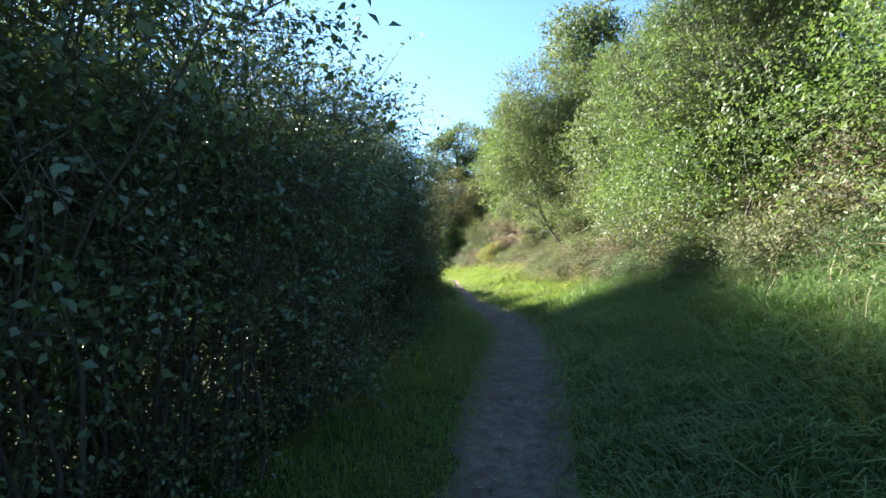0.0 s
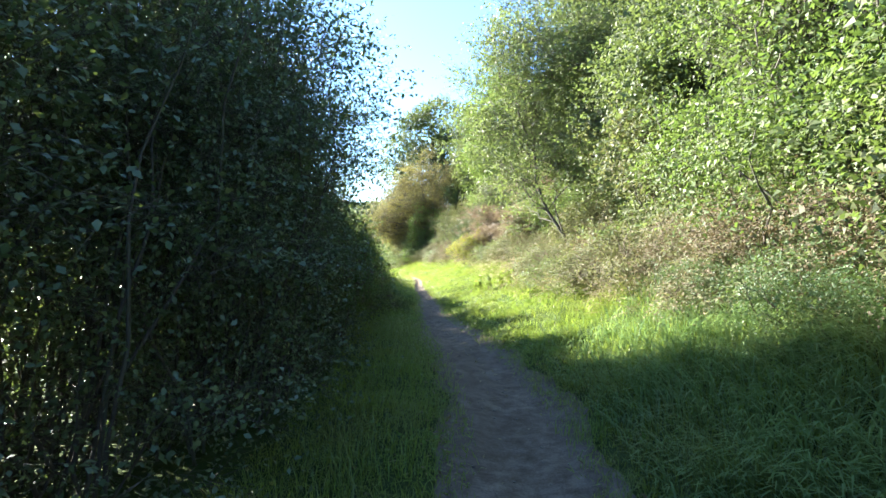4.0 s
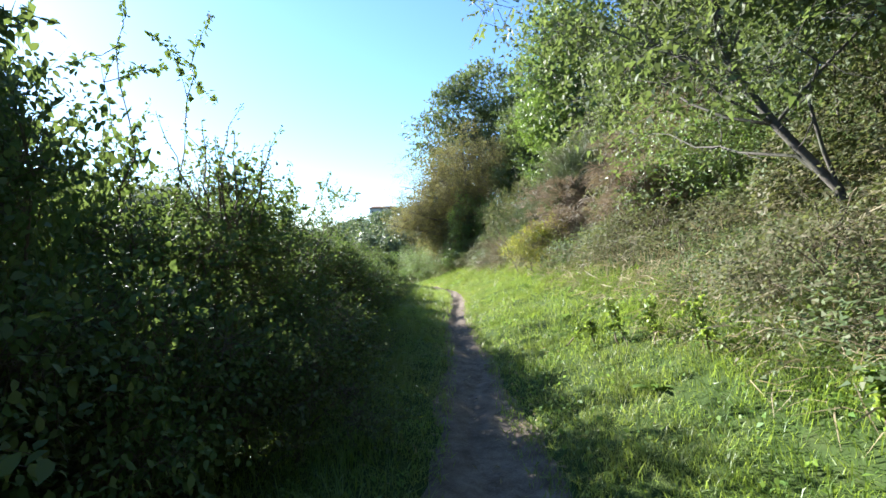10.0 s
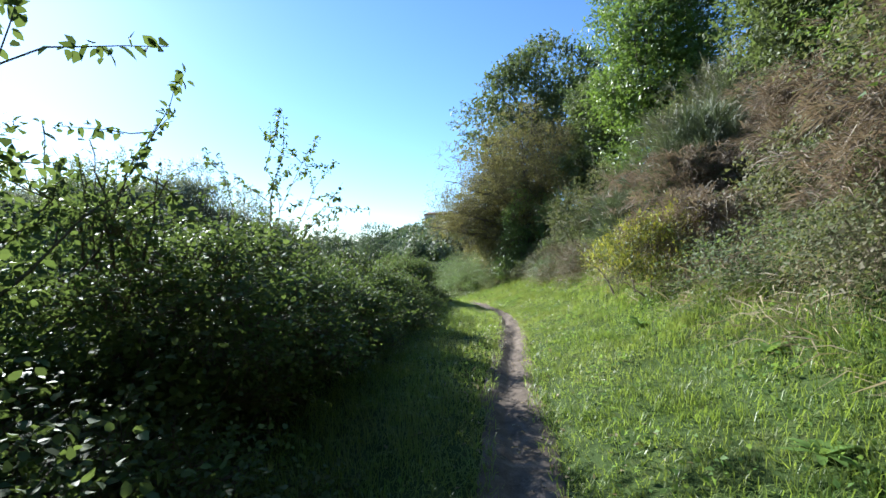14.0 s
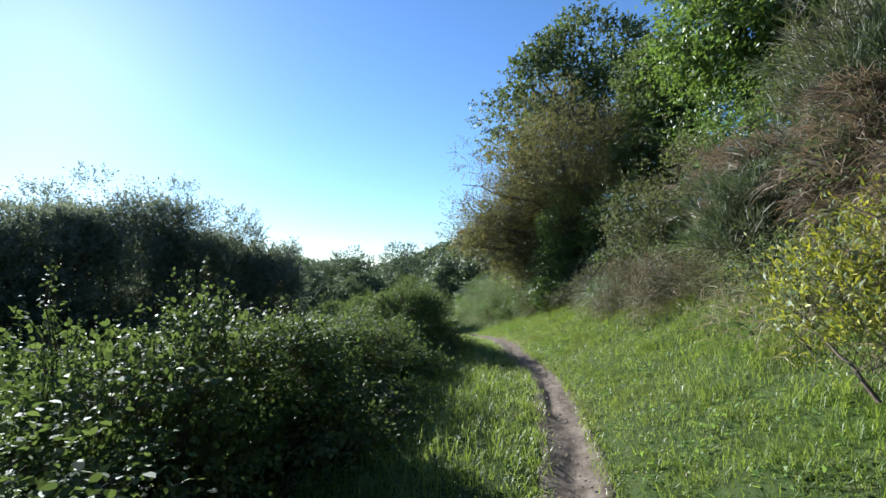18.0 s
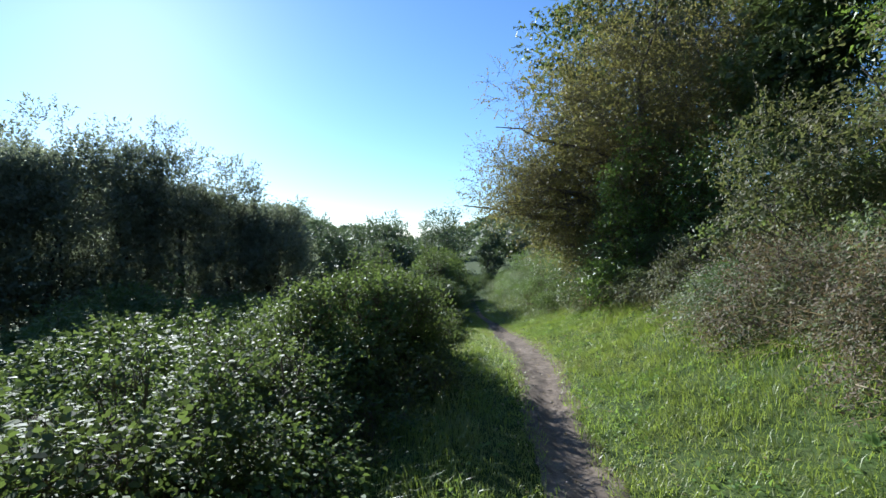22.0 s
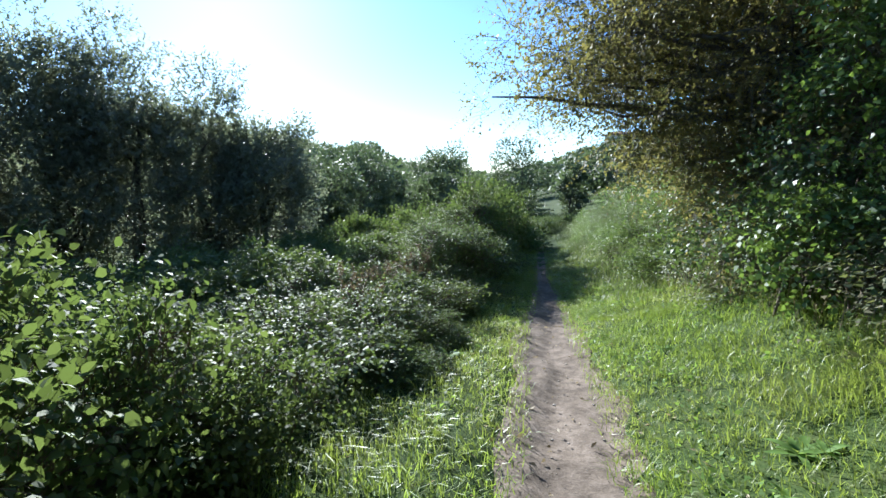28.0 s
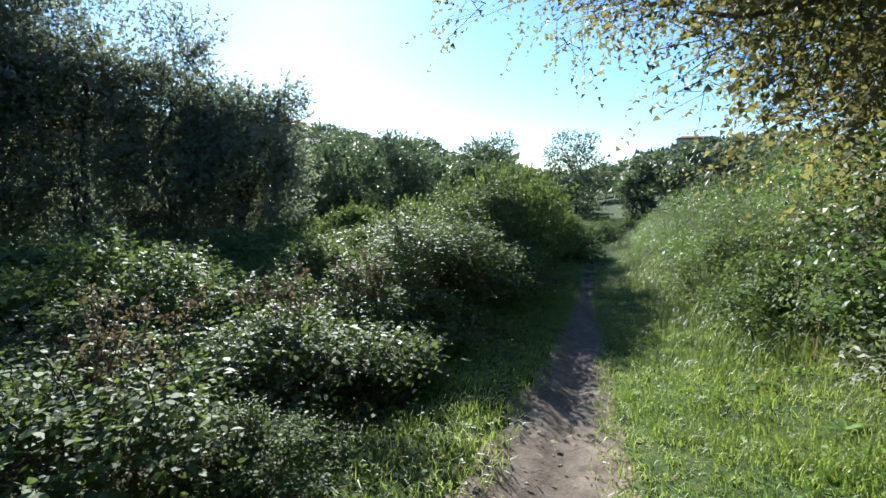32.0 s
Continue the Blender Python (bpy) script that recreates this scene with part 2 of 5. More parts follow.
def wob(x, y, s, seed=0.0):
    """A cheap smooth noise, about -1 to 1."""
    x, y = np.asarray(x, float) * s + seed * 3.7, np.asarray(y, float) * s - seed * 5.1
    return (np.sin(x * 1.7 + 1.3 * np.sin(y * 1.1 + seed)) + np.sin(y * 2.1 + 1.7 * np.sin(x * 0.9 - seed)) + np.sin((x + y) * 2.9 + 2.0 * np.sin((x - y) * 1.3))) / 3


def sstep(a, b, v):
    k = np.clip((v - a) / (b - a), 0, 1)
    return k * k * (3 - 2 * k)


RIDGE_AZ = [-180, -40, 4, 10, 16, 20, 22.5, 26, 30, 34, 38, 43, 47, 55, 75, 130, 180]
RIDGE_EL = [4.0, 5.0, 5.4, 5.0, 3.0, 1.6, 0.7, 0.9, 2.1, 2.0, 4.1, 3.8, 4.8, 5.5, 5.0, 4.0, 4.0]


def ridge(az):
    """How high the skyline stands over the path, in degrees, by the bearing from the path."""
    return np.interp(az, RIDGE_AZ, RIDGE_EL)


def ground_z(x, y):
    x, y = np.asarray(x, float), np.asarray(y, float)
    yy = np.clip(y, -40, 120)
    u = x - path_x(yy)
    z = path_z(yy).copy()
    hill = 1 - 0.5 * sstep(36, 46, yy) - 0.3 * sstep(60, 110, yy)
    rise = 0.38 * np.clip(u - 0.35, 0, 1.15) + 0.6 * np.clip(u - 1.5, 0, 1.5) + 0.72 * np.clip(u - 3.0, 0, 7) + 0.15 * np.clip(u - 10, 0, 30)
    z += rise * hill
    z -= 0.12 * np.clip(-u - 1.0, 0, 3) + 0.17 * np.clip(-u - 4.0, 0, 10)
    z += 0.05 * wob(x, y, 1.3) * sstep(0.4, 1.2, np.abs(u)) + 0.02 * wob(x, y, 5.0, 2)
    z += 0.25 * wob(x, y, 0.35, 4) * sstep(2.0, 5.0, np.abs(u))
    # the wooded ridge that closes the valley
    rad, az = np.hypot(x + 1, y - 33), np.degrees(np.arctan2(-(x + 1), y - 33))
    z += sstep(70, 260, rad) * (260 * np.tan(np.radians(ridge(az))) - 1.3)
    return z


# ---- mesh helpers ----
def mesh_from(name, verts, loops, starts, material, smooth=False):
    """A mesh from arrays: points, corner indices, and where each face starts."""
    me = bpy.data.meshes.new(name)
    verts, loops, starts = np.asarray(verts, np.float32), np.asarray(loops, np.int32), np.asarray(starts, np.int32)
    me.vertices.add(len(verts))
    me.vertices.foreach_set("co", verts.ravel())
    me.loops.add(len(loops))
    me.loops.foreach_set("vertex_index", loops)
    me.polygons.add(len(starts))
    me.polygons.foreach_set("loop_start", starts)
    if smooth:
        me.polygons.foreach_set("use_smooth", np.ones(len(starts), bool))
    me.update(calc_edges=True)
    me.materials.append(material)
    return me


def thing(name, x=0.0, y=0.0, z=0.0, label="", category="", group="", kind=""):
    ob = new(name)
    ob.empty_display_size = 0.2
    ob.location = (x, y, z)
    return tagged(ob, label, category, group, kind)


def part(name, me, parent, label=""):
    ob = new(name, me)
    ob.parent = parent
    return tagged(ob, label)


def unit(v):
    return v / np.maximum(np.linalg.norm(v, axis=-1, keepdims=True), 1e-9)


def leaf_arrays(rng, base, axis, length, ratio, shape, face=None):
    """Leaf blades at base points along their axes, turned to face a way. shape 3: sliver; 4: lozenge; 6: pointed oval."""
    n = len(base)
    face = unit(rng.normal(size=(n, 3)) * 0.6 + np.array([0, 0, 1.0])) if face is None else face
    side = unit(np.cross(axis, face))
    nor = unit(np.cross(side, axis))
    L = length[:, None]
    W = L * ratio * 0.5
    if shape == 3:
        prof = ((0.1, 1, 0), (1, 0, -0.1), (0.1, -1, 0))
    elif shape == 4:
        prof = ((0, 0, 0), (0.45, 1, 0.1), (1, 0, -0.12), (0.45, -1, 0.1))
    else:
        prof = ((0, 0, 0), (0.25, 0.85, 0.1), (0.62, 0.82, 0.06), (1, 0, -0.14), (0.62, -0.82, 0.06), (0.25, -0.85, 0.1))
    pts = np.stack([base + axis * (L * a) + side * (W * b) + nor * (L * c) for a, b, c in prof], 1)
    return pts.reshape(-1, 3)


def leaf_mesh(name, rng, base, axis, length, ratio, material, shape=4, face=None):
    v = leaf_arrays(rng, base, axis, length, ratio, shape, face)
    n = len(base)
    return mesh_from(name, v, np.arange(n * shape), np.arange(n) * shape, material)


def lump_noise(rng):
    w = rng.normal(size=(7, 3)) * np.array([2.2, 2.2, 2.2, 4.0, 4.0, 6.5, 9.0])[:, None]
    p = rng.uniform(0, 6.28, 7)
    a = np.array([1, 1, 0.9, 0.7, 0.7, 0.5, 0.35])
    return lambda d: (np.sin(d @ w.T + p) * a).sum(1) / 2.6


def sprays(rng, blobs, count, per, spray_len, leaf_len, up=0.25, droop=0.0, inner=0.45, rough=0.28, gap=0.0, spread=0.9, low=-1.0, clump=0.36, each=14, flat=0.6):
    """Leaves in sprays along short twigs. The sprays gather in clumps, the clumps over lumpy clusters (x, y, z, rx, ry, rz), with hollows between."""
    blobs = np.asarray(blobs, float)
    area = blobs[:, 3] * blobs[:, 5] + blobs[:, 3] * blobs[:, 4]
    m = max(len(blobs) * 4, count // each)
    which = rng.choice(len(blobs), m, p=area / area.sum())
    d = unit(rng.normal(size=(m, 3)))
    d[:, 2] = np.where(d[:, 2] < low, -d[:, 2], d[:, 2])
    lump = lump_noise(rng)(d + which[:, None] * 1.3)
    r = (inner + (1 - inner) * rng.random(m) ** 0.45) * (1 + rough * lump)
    keep = lump > (gap - 1.5 if gap == 0 else gap)
    b = blobs[which]
    c, d, size = (b[:, :3] + d * r[:, None] * b[:, 3:])[keep], d[keep], (clump * b[:, 3:].mean(1) * rng.uniform(0.5, 1.3, m))[keep]
    n = int(count * keep.mean())
    q = rng.choice(len(c), n, p=size ** 2 / (size ** 2).sum())
    e = unit(rng.normal(size=(n, 3)))
    o = c[q] + e * (size[q] * rng.random(n) ** 0.4)[:, None] * np.array([1, 1, flat])
    out = unit(d[q] * 0.7 + e * 0.8)
    tw = unit(out + rng.normal(size=(n, 3)) * 0.4 + np.array([0, 0, up]))
    tilt = rng.normal(size=(len(c), 3)) * 0.4
    face = unit(out * 0.6 + tilt[q] + np.array([0, 0, 0.9]))
    k = np.tile(np.linspace(0.15, 1.0, per), n)
    oo, tt = np.repeat(o, per, 0), np.repeat(tw, per, 0)
    sl = np.repeat(spray_len * rng.uniform(0.6, 1.4, n), per)
    base = oo + tt * (k * sl)[:, None] - np.array([0, 0, 1.0]) * (droop * sl * k ** 2)[:, None]
    ax = unit(tt * 0.6 + rng.normal(size=(n * per, 3)) * spread * 0.8 - np.array([0, 0, droop]))
    ln = leaf_len * rng.uniform(0.5, 1.4, n * per)
    return base, ax, ln, unit(np.repeat(face, per, 0) + rng.normal(size=(n * per, 3)) * 0.42), (o, tw)


def tube_arrays(pts, radii, sides=6):
    pts, radii = np.asarray(pts, float), np.asarray(radii, float)
    tan = unit(np.gradient(pts, axis=0))
    ref = np.where(np.abs(tan[:, 2:3]) > 0.9, np.array([[1.0, 0, 0]]), np.array([[0, 0, 1.0]]))
    s = unit(np.cross(tan, ref))
    q = np.cross(s, tan)
    a = np.arange(sides) * 2 * math.pi / sides
    ring = (np.cos(a)[None, :, None] * s[:, None] + np.sin(a)[None, :, None] * q[:, None]) * radii[:, None, None] + pts[:, None]
    return ring.reshape(-1, 3), len(pts)


def tube_mesh(name, list_of, material, sides=6):
    """One or more tapering stems in one mesh: pairs of points and radii."""
    V, F, o = [], [], 0
    for pts, radii in list_of:
        v, n = tube_arrays(pts, radii, sides)
        V.append(v)
        i = np.arange(n - 1)[:, None] * sides
        j = np.arange(sides)[None]
        k = (j + 1) % sides
        F.append(np.stack([i + j, i + k, i + sides + k, i + sides + j], -1).reshape(-1, 4) + o)
        o += n * sides
    F = np.concatenate(F)
    return mesh_from(name, np.concatenate(V), F.ravel(), np.arange(len(F)) * 4, material, True)


def bent(rng, a, b, n=7, sag=0.0, wander=0.06):
    """A crooked line from a to b."""
    a, b = np.asarray(a, float), np.asarray(b, float)
    t = np.linspace(0, 1, n)[:, None]
    L = np.linalg.norm(b - a)
    w = np.cumsum(rng.normal(size=(n, 3)), 0) * wander * L / n ** 0.5
    w -= t * w[-1]
    w[0] = 0
    return a + (b - a) * t + w * 1.0 + np.array([0, 0, 1.0]) * (sag * L * 4 * t * (1 - t))


def twigwork(rng, o, tw, length, w, material):
    """Fine twigs, each a thin sliver that carries one spray of leaves."""
    n = len(o)
    s = unit(np.cross(tw, rng.normal(size=(n, 3)))) * w
    v = np.stack([o - tw * length * 0.6 - s, o - tw * length * 0.6 + s, o + tw * length], 1).reshape(-1, 3)
    return mesh_from("twigwork", v, np.arange(n * 3), np.arange(n) * 3, material)

# ---- ground and path ----
def spaced(lo, hi, step, far_lo, far_hi, grow=1.13):
    a = list(np.arange(lo, hi + 1e-6, step))
    s, v = step, a[-1]
    while v < far_hi:
        s *= grow
        v += s
        a.append(v)
    s, v = step, a[0]
    while v > far_lo:
        s *= grow
        v -= s
        a.insert(0, v)
    return np.array(a)


GX, GY = spaced(-5, 6, 0.22, -3000, 3000, 1.16), spaced(-3, 52, 0.3, -3000, 4000, 1.16)
gx, gy = np.meshgrid(GX, GY)
gz = ground_z(gx, gy)
gu = np.abs(gx - path_x(gy)) - path_w(gy) / 2
gz -= 0.15 * (1 - sstep(-0.16, 0.1, gu)) * (gy < 75)
ny, nx = gx.shape
i = (np.arange(ny - 1)[:, None] * nx + np.arange(nx - 1)[None]).ravel()
quads = np.stack([i, i + 1, i + nx + 1, i + nx], 1)
ground = new("ground", mesh_from("ground", np.stack([gx, gy, gz], -1).reshape(-1, 3), quads.ravel(), np.arange(len(quads)) * 4, M_GROUND, True))
tagged(ground, "green and brown earth bank falling into a wooded valley", "ground", kind="structure")

py = np.arange(-8, 63, 0.12)
pt = np.linspace(-1, 1, 15)
PYG, PTG = np.meshgrid(py, pt, indexing="ij")
edge = 1 + 0.26 * wob(PTG * 0 + np.sign(PTG) * 9, PYG, 1.3) + 0.1 * wob(PTG * 0 + np.sign(PTG) * 5, PYG, 3.1)
PXG = path_x(PYG) + PTG * (path_w(PYG) / 2 + 0.06) * edge
PZG = ground_z(PXG, PYG) - 0.012 - 0.035 * (1 - PTG ** 2) - 0.03 * np.exp(-((PTG - 0.35 * wob(PTG * 0, PYG, 0.8, 6)) / 0.22) ** 2) + 0.006 * wob(PXG, PYG, 7, 3) + 0.006 * wob(PXG, PYG, 23, 5) - 0.05 * np.clip(np.abs(PTG) - 0.85, 0, 1) / 0.15
ny, nx = PXG.shape
i = (np.arange(ny - 1)[:, None] * nx + np.arange(nx - 1)[None]).ravel()
quads = np.stack([i, i + nx, i + nx + 1, i + 1], 1)
path = new("path", mesh_from("path", np.stack([PXG, PYG, PZG], -1).reshape(-1, 3), quads.ravel(), np.arange(len(quads)) * 4, M_PATH, True))
tagged(path, "narrow trodden dirt footpath, pale grey-brown and uneven", "footpath", kind="structure")

rng = np.random.default_rng(11)


# ---- grass ----
def blades(name, x, y, h, w, lean, material, z=None):
    n = len(x)
    z = ground_z(x, y) - 0.02 if z is None else z
    base = np.stack([x, y, z], 1)
    a = rng.uniform(0, 2 * math.pi, n)
    f = np.stack([np.cos(a), np.sin(a), np.zeros(n)], 1)
    s = np.stack([-np.sin(a), np.cos(a), np.zeros(n)], 1)
    up = np.array([0, 0, 1.0])
    H, W, B = h[:, None], w[:, None], (lean * rng.uniform(0.2, 1.2, n))[:, None]
    mid = base + up * H * 0.6 + f * H * B * 0.3
    tip = base + up * H * (1 - 0.35 * np.clip(B, 0, 1.2)) + f * H * B
    v = np.stack([base - s * W * 0.5, base + s * W * 0.5, mid + s * W * 0.42, mid - s * W * 0.42, tip], 1).reshape(-1, 3)
    o = np.arange(n)[:, None] * 5
    loops = (o + np.array([[0, 1, 2, 3, 3, 2, 4]])).ravel()
    starts = (np.arange(n)[:, None] * 7 + np.array([[0, 4]])).ravel()
    return mesh_from(name, v, loops, starts, material)


def lawn(n, y0, y1, u0, u1, power=1.0):
    y = rng.uniform(y0, y1, n)
    u = u0 + (u1 - u0) * rng.random(n) ** power
    return path_x(y) + u, y, u


def clumped(x, y, u, lo):
    c = 0.5 + 0.35 * wob(x, y, 2.2, 7) + 0.3 * wob(x, y, 6.5, 8)
    k = (rng.random(len(x)) < np.clip(c, lo, 1))
    return x[k], y[k], u[k], c[k]


half = lambda y: path_w(y) / 2
xs, ys, us = lawn(250000, -1.5, 56, 0.15, 2.6, 1.15)
keep = us > half(ys) * rng.uniform(0.5, 1.25, len(us))
xs, ys, us, cl = clumped(xs[keep], ys[keep], us[keep], 0.35)
stand = 0.07 + (0.13 - 0.07 * sstep(10, 17, ys)) * sstep(0.4, 1.7, us) + 0.17 * np.clip(cl - 0.55, 0, 1)
me = blades("meadow_grass", xs, ys, stand * rng.uniform(0.5, 1.35, len(xs)), rng.uniform(0.0035, 0.0075, len(xs)), np.full(len(xs), 1.35), M_GRASS)
tagged(new("meadow_grass", me), "lush bright green grass along the foot of the bank", "grass", kind="stuff")
n = 270000
ys = rng.uniform(-1, 50, n)
us = rng.uniform(-2.0, 2.6, n)
keep = np.abs(us) > half(ys) * rng.uniform(0.5, 1.2, n)
ys, us = ys[keep], us[keep]
xs, n = path_x(ys) + us, len(ys)
a = unit(np.stack([rng.normal(size=n), rng.normal(size=n), rng.uniform(0.5, 1.6, n)], 1))
me = leaf_mesh("short_grass", rng, np.stack([xs, ys, ground_z(xs, ys) - 0.01], 1), a, rng.uniform(0.04, 0.1, n), 0.1, M_GRASS, 3)
tagged(new("short_grass", me), "short dense green turf on both sides of the path", "grass", kind="stuff")
xs, ys, us = lawn(120000, -1.5, 56, -1.9, -0.12, 0.85)
keep = -us > half(ys) * rng.uniform(0.5, 1.25, len(us))
xs, ys, us, cl = clumped(xs[keep], ys[keep], us[keep], 0.35)
me = blades("verge_grass", xs, ys, (0.08 + 0.12 * sstep(0.4, 1.0, -us) * (1 - 0.75 * sstep(34, 38, ys)) + 0.08 * np.clip(cl - 0.5, 0, 1)) * rng.uniform(0.5, 1.35, len(xs)), rng.uniform(0.0038, 0.008, len(xs)), np.full(len(xs), 1.1), M_GRASS)
tagged(new("verge_grass", me), "green grass verge between the path and the brambles", "grass", kind="stuff")
xs, ys, us = lawn(30000, 1, 50, 2.15, 7.0)
xs, ys, us, cl = clumped(xs, ys, us, 0.1)
me = blades("dry_grass", xs, ys, rng.uniform(0.2, 0.75, len(xs)), rng.uniform(0.004, 0.009, len(xs)), np.full(len(xs), 0.7), M_STRAW)
tagged(new("dry_grass", me), "straw-coloured dry grass stalks tangled on the bank", "grass", kind="stuff")


def arched(name, x, y, h, w, reach, heading, material):
    """Long blades that rise and bend over to one side."""
    n = len(x)
    base = np.stack([x, y, ground_z(x, y) - 0.02], 1)
    a = heading + rng.normal(size=n) * 0.9
    f = np.stack([np.cos(a), np.sin(a), np.zeros(n)], 1)
    s = np.stack([-np.sin(a), np.cos(a), np.zeros(n)], 1) * (w / 2)[:, None]
    up, H, R = np.array([0, 0, 1.0]), h[:, None], (h * reach)[:, None]
    row = [base + up * H * (1.75 * k - 1.15 * k * k) + f * R * k ** 1.7 for k in (0, 0.35, 0.7, 1.0)]
    v = np.stack([row[0] - s * 0.7, row[0] + s * 0.7, row[1] + s, row[1] - s, row[2] + s * 0.8, row[2] - s * 0.8, row[3]], 1).reshape(-1, 3)
    i = np.arange(n)[:, None]
    return mesh_from(name, v, (i * 7 + np.array([[0, 1, 2, 3, 3, 2, 4, 5, 5, 4, 6]])).ravel(), (i * 11 + np.array([[0, 4, 8]])).ravel(), material)


xs, ys, us = lawn(60000, -2, 13, 0.45, 3.0, 0.9)
keep = (us > half(ys) + 0.1) & (rng.random(len(us)) < 1 - sstep(8, 13, ys))
xs, ys, us, cl = clumped(xs[keep], ys[keep], us[keep], 0.35)
me = arched("lush_grass", xs, ys, (0.16 + 0.22 * sstep(0.5, 1.5, us)) * rng.uniform(0.6, 1.3, len(xs)), rng.uniform(0.006, 0.013, len(xs)), rng.uniform(0.5, 1.2, len(xs)), 3.4 + 1.3 * wob(xs, ys, 1.4, 9), M_LUSH_LIFTED)
tagged(new("lush_grass", me), "long lush grass bending over in the shade", "grass", kind="stuff")

xs, ys, us = lawn(60000, 12, 46, 0.5, 2.7)
keep = (us > half(ys) + 0.12) & (wob(xs, ys, 1.5, 12) + 0.5 * wob(xs, ys, 4.0, 13) > 0.22)
xs, ys, us = xs[keep], ys[keep], us[keep]
me = arched("grass_tufts", xs, ys, (0.1 + 0.12 * sstep(0.6, 2.2, us)) * rng.uniform(0.6, 1.35, len(xs)), rng.uniform(0.004, 0.009, len(xs)), rng.uniform(0.4, 1.2, len(xs)), 3.4 + 1.6 * wob(xs, ys, 1.9, 9), M_GRASS)
tagged(new("grass_tufts", me), "longer tufts standing up out of the green turf", "grass", kind="stuff")


# ---- plants ----
def tree(name, x, y, height, crown, material, leaves, leaf_len, label, seed, trunk_r=0.12, lean=(0, 0), ratio=0.5, per=6, spray=0.35, limbs=8, droop=0.1, z0=None, gap=-0.55, inner=0.5, shape=4, bark=M_BARK, up=0.25, rough=0.3, twigs=True, clump=0.36):
    """A tree with a trunk, limbs that reach into its clusters, and a crown of leaf sprays. crown: clusters (dx, dy, z, rx, ry, rz) from its foot."""
    r = np.random.default_rng(seed)
    base_z = float(ground_z(x, y)) - 0.05 if z0 is None else z0
    t = thing(name, x, y, base_z, label, "tree")
    top = np.array([lean[0], lean[1], height * 0.8])
    line = bent(r, (0, 0, 0), top, 10, 0, 0.05)
    part("trunk", tube_mesh("trunk", [(line, trunk_r * np.linspace(1.15, 0.25, 10))], bark, 8), t)
    order = r.permutation(len(crown))
    for q in range(limbs):
        c = np.array(crown[order[q % len(crown)]])
        aim = c[:3] + unit(r.normal(size=3)) * c[3:] * 0.55
        s = int(r.integers(2, 7))
        if line[s][2] > aim[2] - 0.2:
            s = max(1, int(np.searchsorted(line[:, 2], aim[2] * 0.6)) - 1)
        lim = bent(r, line[s], aim, 7, 0.06, 0.1)
        r0 = trunk_r * 0.55 * (1 - 0.07 * s)
        branches = [(lim, r0 * np.linspace(1, 0.2, 7))]
        for w in range(4):
            k = int(r.integers(2, 6))
            branches.append((bent(r, lim[k], lim[k] + unit(r.normal(size=3) + (0, 0, 0.3)) * c[3:].mean() * 0.6, 5, 0, 0.1), r0 * 0.35 * np.linspace(1, 0.25, 5)))
        part("limb", tube_mesh("limb", branches, bark, 5), t)
    b, a, l, f, (o, tw) = sprays(r, crown, leaves // per, per, spray, leaf_len, up, droop, inner, rough, gap, clump=clump)
    if twigs:
        part("twigwork", twigwork(r, o, tw, spray, 0.004, bark), t)
    part("crown", leaf_mesh("crown", r, b, a, l, ratio, material, shape, f), t)
    return t


def random_crown(seed, w, h, low, n, size=0.45):
    """Clusters filling a broad, uneven outline."""
    r = np.random.default_rng(seed)
    out = [(0, 0, low + (h - low) * 0.55, w * 0.6, w * 0.6, (h - low) * 0.42)]
    for q in range(n):
        a, k = r.uniform(0, 6.28), r.random() ** 0.6
        z = r.uniform(0.08, 0.92)
        rad = w * (1 - size * 0.75) * k * (0.55 + 0.9 * math.sin(math.pi * min(1, z * 0.9 + 0.12)) * 0.5)
        s = w * size * r.uniform(0.55, 1.05)
        out.append((rad * math.cos(a), rad * math.sin(a), low + (h - low) * z, s, s, s * r.uniform(0.6, 0.85)))
    return out


